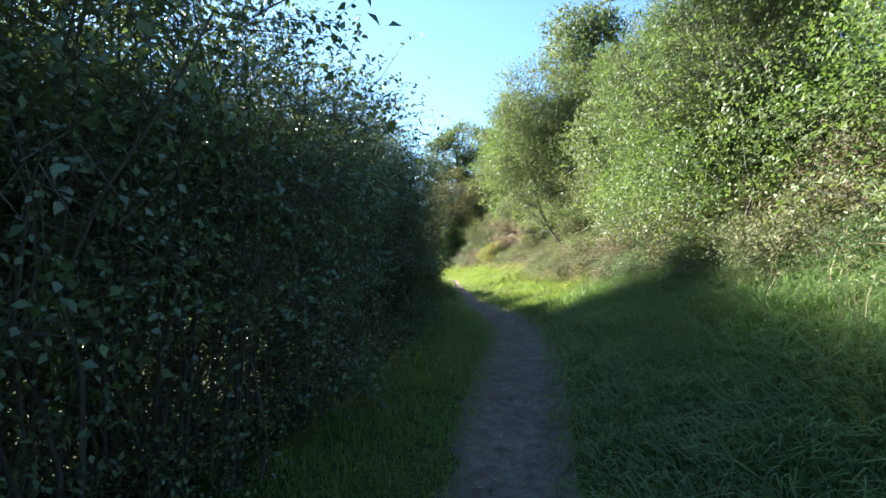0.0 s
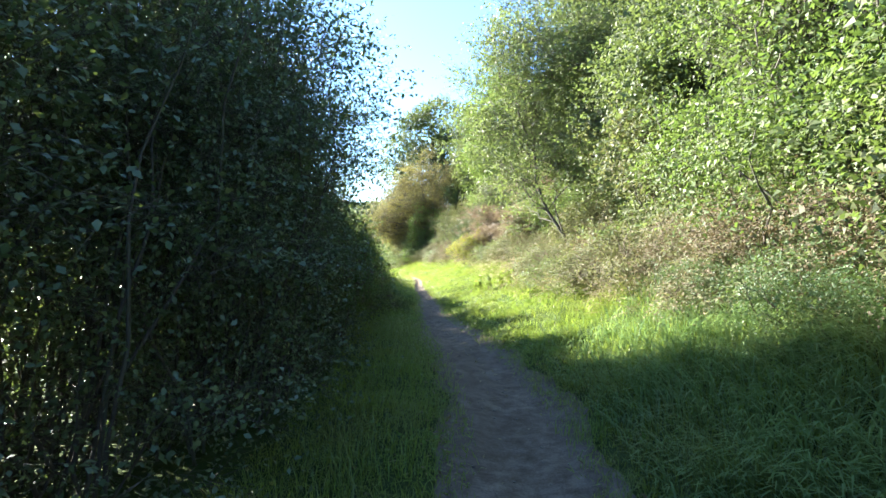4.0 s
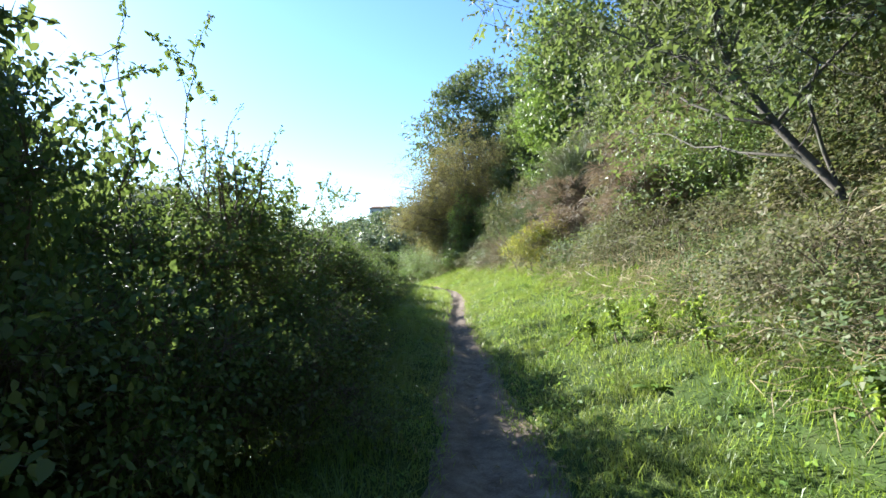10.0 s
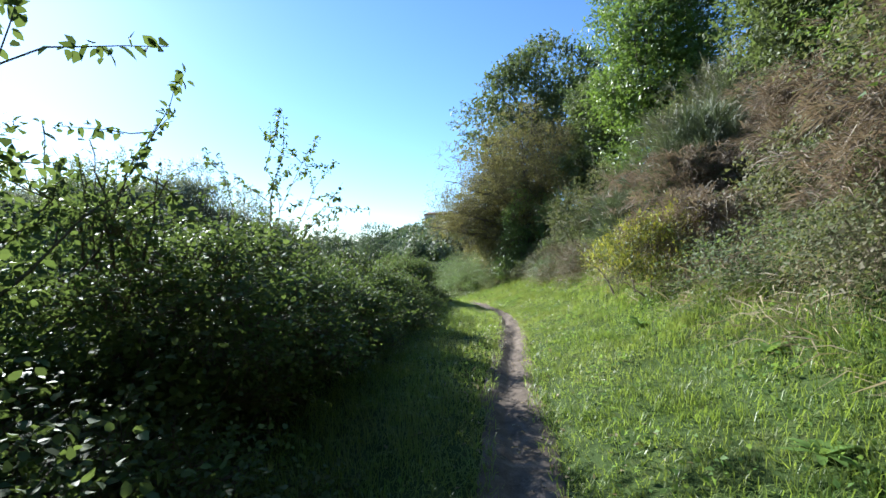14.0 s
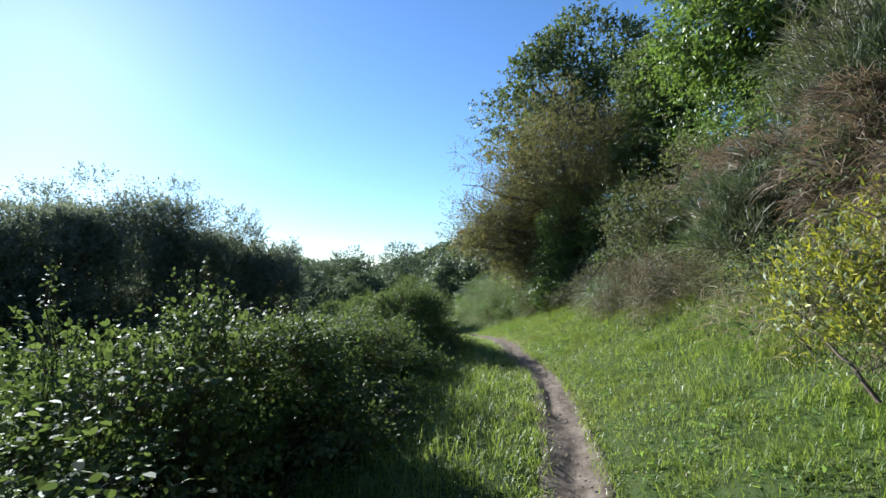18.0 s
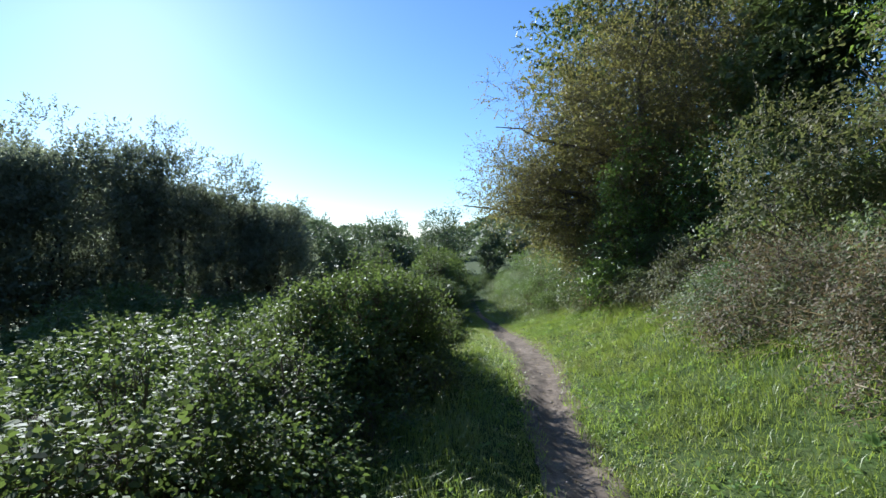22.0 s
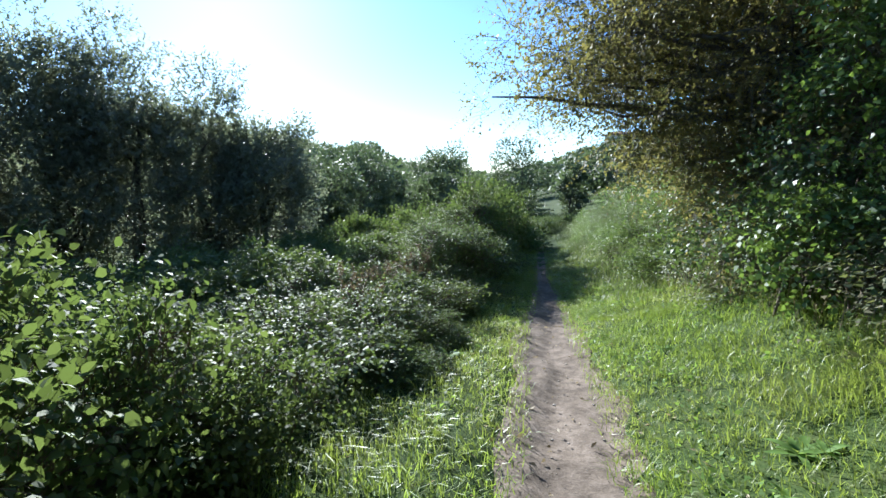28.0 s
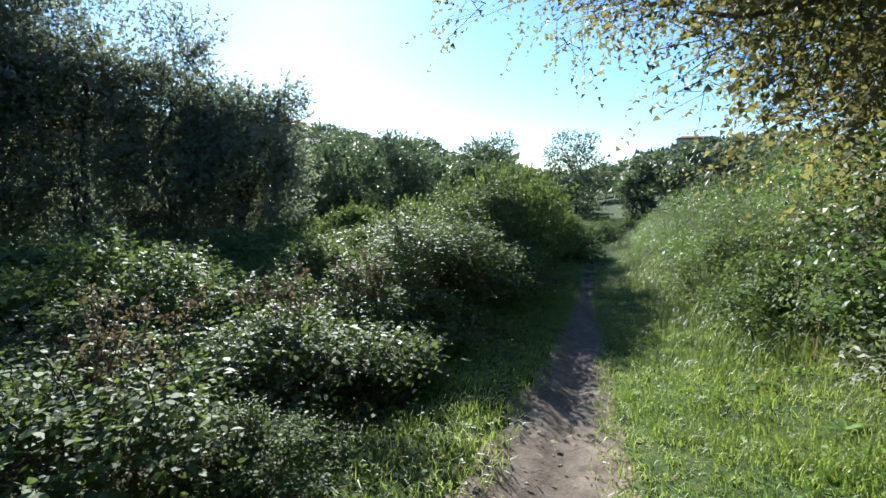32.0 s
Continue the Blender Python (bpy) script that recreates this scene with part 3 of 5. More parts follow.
def shrub(name, x, y, blobs, material, leaves, leaf_len, label, seed, category="bush", stems=9, stem_r=0.012, stem_mat=M_CANE, per=6, spray=0.28, ratio=0.62, shape=4, droop=0.25, up=0.3, gap=0.0, inner=0.35, z0=None, canes=0, cane_len=0.9, group="", rough=0.28, spread=0.9, low=-0.35, core=0, twigs=True, clump=0.36, flat=0.6, each=14, twig_w=0.0025):
    """A bush: stems from the foot, a mass of leaf sprays, and long loose canes that stand out of it."""
    r = np.random.default_rng(seed)
    base_z = float(ground_z(x, y)) - 0.04 if z0 is None else z0
    t = thing(name, x, y, base_z, label, category, group)
    bl = np.asarray(blobs, float)
    for q in range(stems):
        c = bl[int(r.integers(len(bl)))]
        foot = (c[0] * 0.7 + r.normal() * 0.15, c[1] * 0.7 + r.normal() * 0.15, 0)
        end = c[:3] + unit(r.normal(size=3) + (0, 0, 0.6)) * c[3:] * 0.75
        if end[2] > 0.1:
            part("stem", tube_mesh("stem", [(bent(r, foot, end, 7, 0.05, 0.09), stem_r * np.linspace(1.2, 0.35, 7))], stem_mat, 5), t)
    b, a, l, f, (o, tw) = sprays(r, bl, leaves // per, per, spray, leaf_len, up, droop, inner, rough, gap, spread, low, clump, each, flat)
    if twigs:
        part("twigwork", twigwork(r, o[o[:, 2] > 0.1], tw[o[:, 2] > 0.1], spray, twig_w, stem_mat), t)
    ok = b[:, 2] > 0.0
    b, a, l, f = b[ok], a[ok], l[ok], f[ok]
    if core:
        cb = bl[0, :3] + unit(r.normal(size=(core, 3))) * bl[0, 3:] * r.uniform(0.1, 0.85, core)[:, None]
        cb[:, 2] = np.maximum(cb[:, 2], 0.05)
        b, a, l = np.concatenate([b, cb]), np.concatenate([a, unit(r.normal(size=(core, 3)))]), np.concatenate([l, leaf_len * r.uniform(1.4, 2.2, core)])
        f = np.concatenate([f, unit(r.normal(size=(core, 3)))])
    part("foliage", leaf_mesh("foliage", r, b, a, l, ratio, material, shape, f), t)
    tops = o[np.argsort(-o[:, 2])[: max(canes * 4, 1)]]
    for q in range(canes):
        s = tops[int(r.integers(len(tops)))]
        e = s + unit(np.array([r.normal() * 0.5, r.normal() * 0.5, 1.0])) * cane_len * r.uniform(0.5, 1.2)
        ln = bent(r, s - (0, 0, 0.3), e, 8, 0.05, 0.06)
        cane = part("cane", tube_mesh("cane", [(ln, 0.006 * np.linspace(1.2, 0.3, 8))], stem_mat, 4), t)
        at = r.uniform(2, 7, 26)
        pb = np.stack([np.interp(at, np.arange(8), ln[:, i]) for i in range(3)], 1) + r.normal(size=(26, 3)) * 0.015
        part("foliage", leaf_mesh("foliage", r, pb, unit(r.normal(size=(26, 3)) + (0, 0, 0.2)), leaf_len * r.uniform(0.5, 0.95, 26), ratio, material, 6), cane)
    return t


def mound(seed, w, d, h, n=5):
    r = np.random.default_rng(seed)
    out = [(0, 0, h * 0.35, w * 0.75, d * 0.75, h * 0.55)]
    for q in range(n):
        a, k = r.uniform(0, 6.28), r.uniform(0.3, 0.75)
        s = r.uniform(0.32, 0.5)
        out.append((w * k * math.cos(a), d * k * math.sin(a), h * r.uniform(0.25, 0.7), w * s, d * s, h * s * 0.75))
    for q in range(6):
        a = q * 1.05 + r.uniform(-0.3, 0.3)
        out.append((w * 0.66 * math.cos(a), d * 0.66 * math.sin(a), h * 0.16, w * 0.38, d * 0.38, h * 0.26))
    return out


def heaped(seed, w, h, n=16):
    """A heap of shelving clumps with dark hollows between them."""
    r = np.random.default_rng(seed)
    out = [(0, 0, h * 0.28, w * 0.58, w * 0.58, h * 0.36), (0, 0, h * 0.66, w * 0.5, w * 0.5, h * 0.27)]
    for q in range(n):
        a, e = q * 2.4 + r.uniform(-0.5, 0.5), math.asin(min(1.0, 0.02 + 0.98 * ((q * 0.618) % 1.0)))
        s, k = r.uniform(0.2, 0.38), r.uniform(0.62, 0.98)
        out.append((w * k * math.cos(a) * math.cos(e), w * k * math.sin(a) * math.cos(e), h * (0.12 + 0.72 * k * math.sin(e)), w * s, w * s, h * s * 0.6))
    return out


# brambles along the valley side of the path
BRAMBLE_LABEL = "dense green bramble bush with glossy leaves and arching canes"
protos = []
for s in range(4):
    p = shrub("bramble_bush", 0, 0, heaped(40 + s, 1.0, 1.15), M_BRAMBLE, 25000, 0.036, BRAMBLE_LABEL, 60 + s, stems=7, shape=6, ratio=0.68, group="brambles beside the path", canes=10, cane_len=0.36, spray=0.22, z0=0, core=4200, gap=-0.3, rough=0.5, clump=0.4, flat=0.42, each=24)
    protos.append(p)
tall = [shrub("bramble_bush", 0, 0, heaped(50 + s, 1.0, 2.6, 34), M_BRAMBLE, 36000, 0.037, "tall dark bramble and sapling thicket with arching shoots", 70 + s, stems=12, shape=6, ratio=0.68, group="brambles beside the path", canes=11, cane_len=0.55, spray=0.26, z0=0, core=4200, gap=-0.3, rough=0.5, clump=0.4, flat=0.42, each=24) for s in range(2)]
backs = []
for s in range(3):
    p = shrub("bramble_bush", 0, 0, heaped(46 + s, 1.0, 1.15), M_BRAMBLE, 14000, 0.054, BRAMBLE_LABEL, 66 + s, stems=4, ratio=0.66, shape=3, group="brambles beside the path", canes=2, cane_len=0.3, spray=0.22, z0=0, core=900, twigs=False, gap=-0.5, rough=0.5, flat=0.4)
    backs.append(p)


def put(protos, k, x, y, sx, sy, sz, turn, dz=-0.05, slope=0.0):
    """The next copy of one of several model plants, set on the ground; slope: how far it leans with the ground."""
    p = protos[k % len(protos)]
    gx, gy = (float(ground_z(x + 0.5, y) - ground_z(x - 0.5, y)), float(ground_z(x, y + 0.5) - ground_z(x, y - 0.5)))
    tip = Vector((0, 0, 1)).rotation_difference(Vector((-gx * slope, -gy * slope, 1)).normalized())
    m = Matrix.LocRotScale((x, y, float(ground_z(x, y)) + dz), tip @ Euler((0, 0, turn)).to_quaternion(), (sx, sy, sz))
    if not p.get("used"):
        p["used"] = 1
        p.matrix_basis = m
        return p
    s = p.scale.copy()
    p.scale = (1, 1, 1)
    c = copy_thing(p, m)
    p.scale = s
    return c


# y, distance of the middle from the path, half width, height
r = np.random.default_rng(5)
HEDGE = [(13.9, -2.5, 1.0, 3.15), (15.2, -2.35, 1.0, 2.95), (16.8, -2.25, 1.05, 2.65), (18.6, -2.45, 1.1, 2.5), (20.2, -2.3, 1.0, 2.1), (21.8, -2.45, 1.05, 2.05), (23.3, -2.55, 1.1, 1.9), (24.9, -2.65, 1.15, 1.45),
         (26.4, -2.7, 1.15, 1.2), (27.9, -2.75, 1.15, 1.12), (29.4, -2.8, 1.2, 1.08), (30.9, -2.8, 1.25, 1.08), (32.4, -2.55, 1.25, 1.45), (33.8, -2.5, 1.25, 1.65), (35.1, -2.3, 1.0, 1.05), (36.6, -2.55, 1.4, 0.78), (38.0, -2.5, 1.4, 0.68), (39.6, -2.4, 1.35, 0.72), (41.4, -2.45, 1.3, 0.95), (43.2, -2.5, 1.4, 1.9), (45.2, -2.4, 1.5, 2.5), (47.2, -2.3, 1.5, 2.7), (49.4, -2.1, 1.5, 3.0), (51.8, -2.0, 1.4, 2.9), (54.5, -1.9, 1.4, 2.6)]
for k, (y, u, w, h) in enumerate(HEDGE):
    sink = max(0.0, 1.0 - h)
    put(tall if h > 1.88 and y < 46 else protos if y < 48 else backs, k, float(path_x(y)) + u, y, w * r.uniform(0.95, 1.1), w * r.uniform(0.9, 1.1), h / 2.6 if h > 1.88 and y < 46 else (h + sink) / 1.15, r.uniform(0, 6.28), -0.05 - sink)
for k, (y, u, h) in enumerate([(14.3, -3.4, 3.2), (15.9, -3.5, 3.1), (17.5, -3.6, 2.5), (19.3, -3.6, 2.2), (21.0, -3.7, 2.1), (22.8, -3.8, 1.9)]):
    put(backs, k, float(path_x(y)) + u, y, 1.2, 1.2, h / 1.15, r.uniform(0, 6.28))
for k, (y, u, w, h) in enumerate([(36.0, -3.9, 1.2, 0.85), (37.4, -4.1, 1.3, 0.8), (38.9, -4.0, 1.3, 0.85), (40.4, -3.9, 1.3, 0.95), (42.0, -3.9, 1.3, 1.2), (37.3, -1.75, 0.6, 0.45), (38.7, -1.65, 0.6, 0.4), (40.4, -1.6, 0.65, 0.5)]):
    put(protos, k, float(path_x(y)) + u, y, w, w, h / 1.15, r.uniform(0, 6.28))
for k in range(36):
    y = 15.5 + (k % 30) * 1.32 + r.normal() * 0.3
    u = -4.7 - 1.4 * (k % 2) - r.random() * 0.8 - 1.5 * (k >= 30)
    if k >= 30:
        y = 38 + (k - 30) * 2.2
    h = np.interp(y, [15, 20, 25, 29, 33, 36, 42, 48, 55], [2.3, 1.9, 1.5, 1.15, 1.1, 1.0, 1.25, 2.2, 2.5]) * r.uniform(0.85, 1.15)
    put(backs, k + 1, float(path_x(y)) + u, y, 1.4, 1.45, h / 1.1, r.uniform(0, 6.28))

for k, (x, y) in enumerate([(-9.5, 33), (-11, 36), (-9.8, 39), (-12.4, 40.5), (-11.0, 43), (-9.0, 45), (-12.5, 46.8), (-10.6, 48.5), (-12.6, 51), (-10.8, 53), (-12, 30), (-12.5, 26.5), (-9.5, 56)]):
    put(backs, k, x, y, 2.0, 2.0, r.uniform(1.3, 1.8), r.uniform(0, 6.28))

# the tall dark thicket beside the start of the walk
THICK_LABEL = "tall shady shrub of many thin upright stems and dark leaves"
thick, thick_back = [], []
for s in range(6):
    cr = [(r.normal() * 0.3, r.normal() * 0.3, 3.1, 1.15, 1.15, 0.95), (0.5, -0.3, 2.4, 0.9, 0.9, 0.8), (-0.5, 0.4, 2.6, 0.9, 0.9, 0.8), (0.3, 0.6, 3.6, 0.7, 0.7, 0.5), (-0.2, -0.6, 3.6, 0.7, 0.7, 0.5), (0.2, 0.1, 1.7, 1.05, 1.05, 0.6), (0.4, 0.2, 0.6, 0.85, 0.85, 0.55), (-0.4, -0.4, 0.7, 0.85, 0.85, 0.55)]
    if s < 3:
        p = shrub("thicket_shrub", 0, 0, cr, M_THICKET, 30000, 0.04, THICK_LABEL, 90 + s, "shrub", stems=38, stem_r=0.012, shape=4, stem_mat=M_BARK, group="thicket beside the path", gap=-1.1, inner=0.3, z0=0, canes=3, cane_len=0.5, spray=0.3, ratio=0.6, low=-1, core=350, flat=0.45)
        thick.append(p)
    else:
        p = shrub("thicket_shrub", 0, 0, cr, M_THICKET, 15000, 0.07, THICK_LABEL, 90 + s, "shrub", shape=3, twigs=False, stems=20, stem_r=0.02, stem_mat=M_BARK, group="thicket beside the path", gap=-1.1, inner=0.2, z0=0, spray=0.35, ratio=0.6, low=-1, core=900)
        thick_back.append(p)
THICKET = [(-3.5, -2.6, 1.05), (-1.6, -2.5, 1.05), (0.2, -2.7, 1.08), (1.9, -2.5, 1.08), (3.6, -2.4, 0.98), (5.2, -2.5, 0.88), (6.8, -2.85, 0.9), (8.4, -2.9, 0.9), (9.9, -2.75, 1.0), (11.2, -2.8, 1.0), (12.2, -3.0, 0.95), (9.3, -3.5, 1.1), (10.6, -3.4, 1.15), (11.7, -3.4, 1.15), (12.5, -3.5, 1.0), (0.9, -3.6, 1.1), (4.2, -3.5, 1.05), (7.5, -3.7, 1.0), (13.2, -3.8, 1.0), (13.6, -4.5, 1.0)]
for k, (y, u, s) in enumerate(THICKET):
    put(thick, k, float(path_x(y)) + u, y, 1.0, 1.0, s, r.uniform(0, 6.28))
# k > 10: extra outer row, added to block bright gaps behind the thicket
for k in range(19):
    y = -5 + (k % 11) * 1.65 + r.normal() * 0.25
    put(thick_back, k, float(path_x(y)) - 4.3 - r.random() * 0.6 - 1.6 * (k > 10), y, 1.15, 1.2, (1.0 + 0.12 * (k > 10)) * r.uniform(0.95, 1.08), r.uniform(0, 6.28))

# scrub on the bank
scrub = []
for s in range(4):
    fine = s < 2
    scrub.append(shrub("bank_scrub", 0, 0, mound(140 + s, 1.0, 1.0, 1.1, 7), (M_SCRUB, M_ELM)[s % 2], 8500 if fine else 5200, 0.046 if fine else 0.07, ("tangled dry olive-brown scrub on the bank", "low green scrub on the bank")[s % 2], 150 + s, stems=14, shape=3, stem_r=0.007, group="scrub on the bank", gap=-0.5, spray=0.26, ratio=0.5, z0=0, droop=0.1, spread=0.8, clump=0.26, twig_w=0.0014, twigs=fine, canes=5 if fine else 0, cane_len=0.6))
for k in range(81):
    y = 2.2 + (k % 27) * 1.5 + r.normal() * 0.3
    row = k // 27
    u = (3.0, 4.3, 5.8)[row] + r.normal() * 0.2 + 0.2 * math.sin(y * 0.7) + 0.45 * (row == 0 and y < 9)
    s = r.uniform(0.85, 1.15)
    if (row == 0 and 23.9 < y < 27.0) or (row == 2 and k % 2):
        continue
    put(scrub[:2] if row == 0 else scrub[2:], int(r.integers(2)), float(path_x(y)) + u, y, 1.1 * s, 1.15 * s, (0.75, 0.95, 1.2)[row] * r.uniform(0.7, 1.15), r.uniform(0, 6.28), -0.1, 0.75)

# taller shrubs that clothe the bank
bank = []
for s, (m, lab) in enumerate([(M_BRIGHT, "bushy shrub in bright yellow-green leaf on the bank"), (M_LIME, "leafy green shrub on the bank"), (M_SCRUB, "straggling olive and grey-brown shrub on the bank"), (M_OAK, "grey-green shrub on the bank")]):
    bank.append(shrub("bank_shrub", 0, 0, [(0, 0, 1.2, 1.1, 1.1, 0.9), (0.5, 0.4, 1.8, 0.8, 0.8, 0.6), (-0.6, 0.2, 1.5, 0.8, 0.8, 0.7), (0.1, -0.6, 1.0, 0.9, 0.8, 0.8), (-0.2, 0.6, 0.7, 0.9, 0.9, 0.6), (0.6, -0.3, 0.5, 0.7, 0.7, 0.4)], m, (16000, 11000, 11000, 11000)[s], (0.055, 0.07, 0.07, 0.07)[s], lab, 170 + s, "shrub", shape=3, twigs=False, stems=10, stem_r=0.016, stem_mat=M_BARK, group="shrubs on the bank", gap=-0.6, z0=0, spray=0.32, ratio=0.5, droop=0.15, canes=3, cane_len=0.8, core=150, low=-1))
for k, (y, u, kind, s) in enumerate([(2.5, 4.3, 0, 0.9), (4.4, 4.0, 0, 0.95), (6.4, 3.7, 0, 1.0), (8.3, 3.5, 0, 1.0), (10.2, 3.6, 0, 1.0), (12.2, 3.9, 0, 0.9), (14.2, 4.3, 2, 0.9), (16.2, 5.2, 1, 0.9), (18.6, 5.6, 2, 0.9), (20.4, 5.6, 3, 1.0), (21.6, 4.3, 1, 0.75), (23.6, 5.0, 2, 0.9), (22.4, 6.6, 3, 1.1), (25.2, 6.4, 1, 1.1), (27.6, 6.6, 3, 1.2), (29.5, 7.0, 2, 1.2), (32.0, 6.4, 2, 1.1), (33.6, 4.9, 2, 0.9), (35.2, 4.0, 2, 0.8), (34.6, 6.4, 1, 1.2),
                                         (3.5, 6.4, 0, 1.3), (6.0, 6.2, 1, 1.3), (8.8, 6.0, 0, 1.3), (11.6, 6.2, 3, 1.3), (14.4, 6.6, 1, 1.2), (17.2, 7.4, 3, 1.3), (38.6, 5.0, 1, 1.0), (41.5, 5.6, 3, 1.0), (44.0, 4.6, 1, 0.9), (46.2, 3.9, 3, 0.7), (48.4, 2.9, 1, 0.6), (50.4, 3.4, 3, 0.7), (52.6, 2.7, 1, 0.6), (55.0, 3.0, 3, 0.65), (57.0, 2.5, 1, 0.6), (59.0, 3.0, 3, 0.65), (62.5, 3.0, 1, 0.6), (46.0, 5.4, 1, 0.9), (48.6, 4.9, 3, 0.85), (51.2, 5.2, 1, 0.95), (53.8, 4.8, 3, 0.8), (56.4, 5.0, 1, 0.9), (59.5, 5.2, 3, 0.95), (63.0, 5.0, 1, 0.9), (50.0, 7.6, 3, 1.2), (55.0, 7.4, 1, 1.2), (60.5, 7.8, 3, 1.2)]):
    put([bank[kind]], 0, float(path_x(y)) + u, y, 1.1 * s, 1.1 * s, s * r.uniform(0.9, 1.1), r.uniform(0, 6.28), -0.1, 0.5)
for k, (x, y, w, h) in enumerate([(0.35, 40.2, 0.95, 1.2), (-0.45, 42.5, 1.05, 1.25), (-1.3, 44.7, 1.05, 1.3), (-2.2, 46.9, 1.1, 1.4), (1.3, 38.3, 0.9, 1.0)]):
    put(protos, k, x, y, w, w, h / 1.15, r.uniform(0, 6.28))
for k, (y, u, w, h) in enumerate([(42.6, 2.7, 0.9, 0.9), (44.0, 2.5, 0.9, 0.8), (57.5, -1.6, 1.3, 1.6), (60.5, -1.7, 1.3, 1.6), (65, 0.2, 1.6, 1.0), (67.5, -1.5, 1.7, 1.1), (68, 1.8, 1.6, 0.9), (71, 0.3, 1.8, 1.1)]):
    put(backs, k, float(path_x(y)) + u, y, w, w, h / 1.1, r.uniform(0, 6.28))
xs, ys, us = lawn(16000, 42.5, 70, 0.9, 4.5)
stand = rng.uniform(0.25, 0.65, len(xs)) * (0.35 + 0.65 * sstep(0.9, 2.2, us)) * (0.8 + 0.4 * wob(xs, ys, 1.1, 3))
me = blades("tall_grass", xs, ys, stand, rng.uniform(0.008, 0.02, len(xs)), np.full(len(xs), 0.9), M_REED)
tagged(new("tall_grass", me), "tall rank grass and reeds beside the far path", "grass", kind="stuff")

rusty = [shrub("rusty_bramble", 0, 0, mound(180 + s, 0.9, 0.9, 1.2, 6), (M_RUST, M_IVY)[s], 9000, 0.04, ("dry reddish-brown bramble tangle on the bank", "low dark green nettle clump below the bank")[s], 185 + s, stems=14, stem_r=0.008, group="tangle at the foot of the bank", shape=3, ratio=0.45, twigs=False, z0=0, gap=-0.6, canes=3, cane_len=0.7) for s in range(2)]
for k, (y, u, kind, s) in enumerate([(4.6, 3.8, 0, 0.8), (6.2, 3.6, 0, 0.75), (8.0, 3.2, 0, 0.8), (9.6, 3.0, 0, 0.8), (11.4, 3.2, 0, 0.8), (3.2, 3.9, 0, 0.8), (5.4, 2.9, 1, 0.5), (7.2, 2.7, 1, 0.5), (9.0, 2.4, 1, 0.5), (10.8, 2.5, 1, 0.5), (14.6, 3.0, 0, 0.7), (31.4, 2.6, 0, 0.75), (33.0, 2.5, 0, 0.8), (34.4, 2.6, 1, 0.6), (3.8, 3.2, 1, 0.5), (10.7, 2.75, 0, 0.75), (9.7, 2.65, 1, 0.6), (12.2, 3.0, 0, 0.7), (11.4, 2.6, 1, 0.45)]):
    put([rusty[kind]], 0, float(path_x(y)) + u, y, s * 1.2, s * 1.2, s, r.uniform(0, 6.28), -0.1, 0.85)


def sapling(x, y, z, n, h, spread, seed, leaf=0.06, material=M_BRAMBLE, label="young leafy shoots rising out of the brambles"):
    """Branching shoots with leaves set along them."""
    r = np.random.default_rng(seed)
    t = thing("sapling", x, y, z, label, "sapling")
    for q in range(n):
        d = np.array([r.normal() * spread, r.normal() * spread, 1.0])
        ln = bent(r, (r.normal() * 0.08, r.normal() * 0.08, 0), unit(d) * h * r.uniform(0.6, 1.05), 12, 0.0, 0.07)
        lines = [(ln, 0.008 * np.linspace(1.3, 0.25, 12))]
        for w in range(5):
            k = int(r.integers(4, 11))
            lines.append((bent(r, ln[k], ln[k] + unit(r.normal(size=3) + (0, 0, 0.5)) * h * r.uniform(0.1, 0.26), 5, 0, 0.06), 0.004 * np.linspace(1, 0.3, 5)))
        shoot = part("shoot", tube_mesh("shoot", lines, M_CANE, 4), t)
        P = []
        for pts, _ in lines:
            at = r.uniform(len(pts) / 4, len(pts) - 1, len(pts) * 5)
            P.append(np.stack([np.interp(at, np.arange(len(pts)), pts[:, i]) for i in range(3)], 1))
        P = np.concatenate(P)
        P = P + r.normal(size=P.shape) * 0.012
        part("foliage", leaf_mesh("foliage", r, P, unit(r.normal(size=P.shape) + (0, 0, -0.1)), leaf * r.uniform(0.5, 1.1, len(P)), 0.6, material, 6), shoot)
    return t


sapling(-1.9, 22.6, 0.6, 7, 2.1, 0.35, 1459)
sapling(-1.25, 18.8, 0.6, 12, 2.1, 0.4, 902, 0.065)
sapling(-0.9, 14.7, 0.7, 3, 1.9, 0.25, 903)
sapling(-1.55, 16.7, 1.0, 4, 2.3, 0.25, 905)
sapling(-1.2, 13.9, 0.8, 7, 1.6, 0.3, 904)

for k, (x, y, z, h) in enumerate([(-5.0, 39.9, -1.1, 1.0), (-4.7, 38.5, -1.0, 1.1), (-5.6, 41.4, -1.2, 1.1)]):
    sapling(x, y, z, 9, h, 0.3, 930 + k, 0.04, M_RUST, "dry rust-brown seed stalks standing among the brambles")
for k, (x, y, h) in enumerate([(2.5, 18.4, 0.55), (2.75, 18.1, 0.5), (2.35, 18.8, 0.42), (2.9, 17.2, 0.5), (2.95, 15.6, 0.45)]):
    sapling(x, y, float(ground_z(x, y)), 2, h, 0.25, 920 + k, 0.05, M_GRASS, "bright green leafy weed stalks at the foot of the bank")


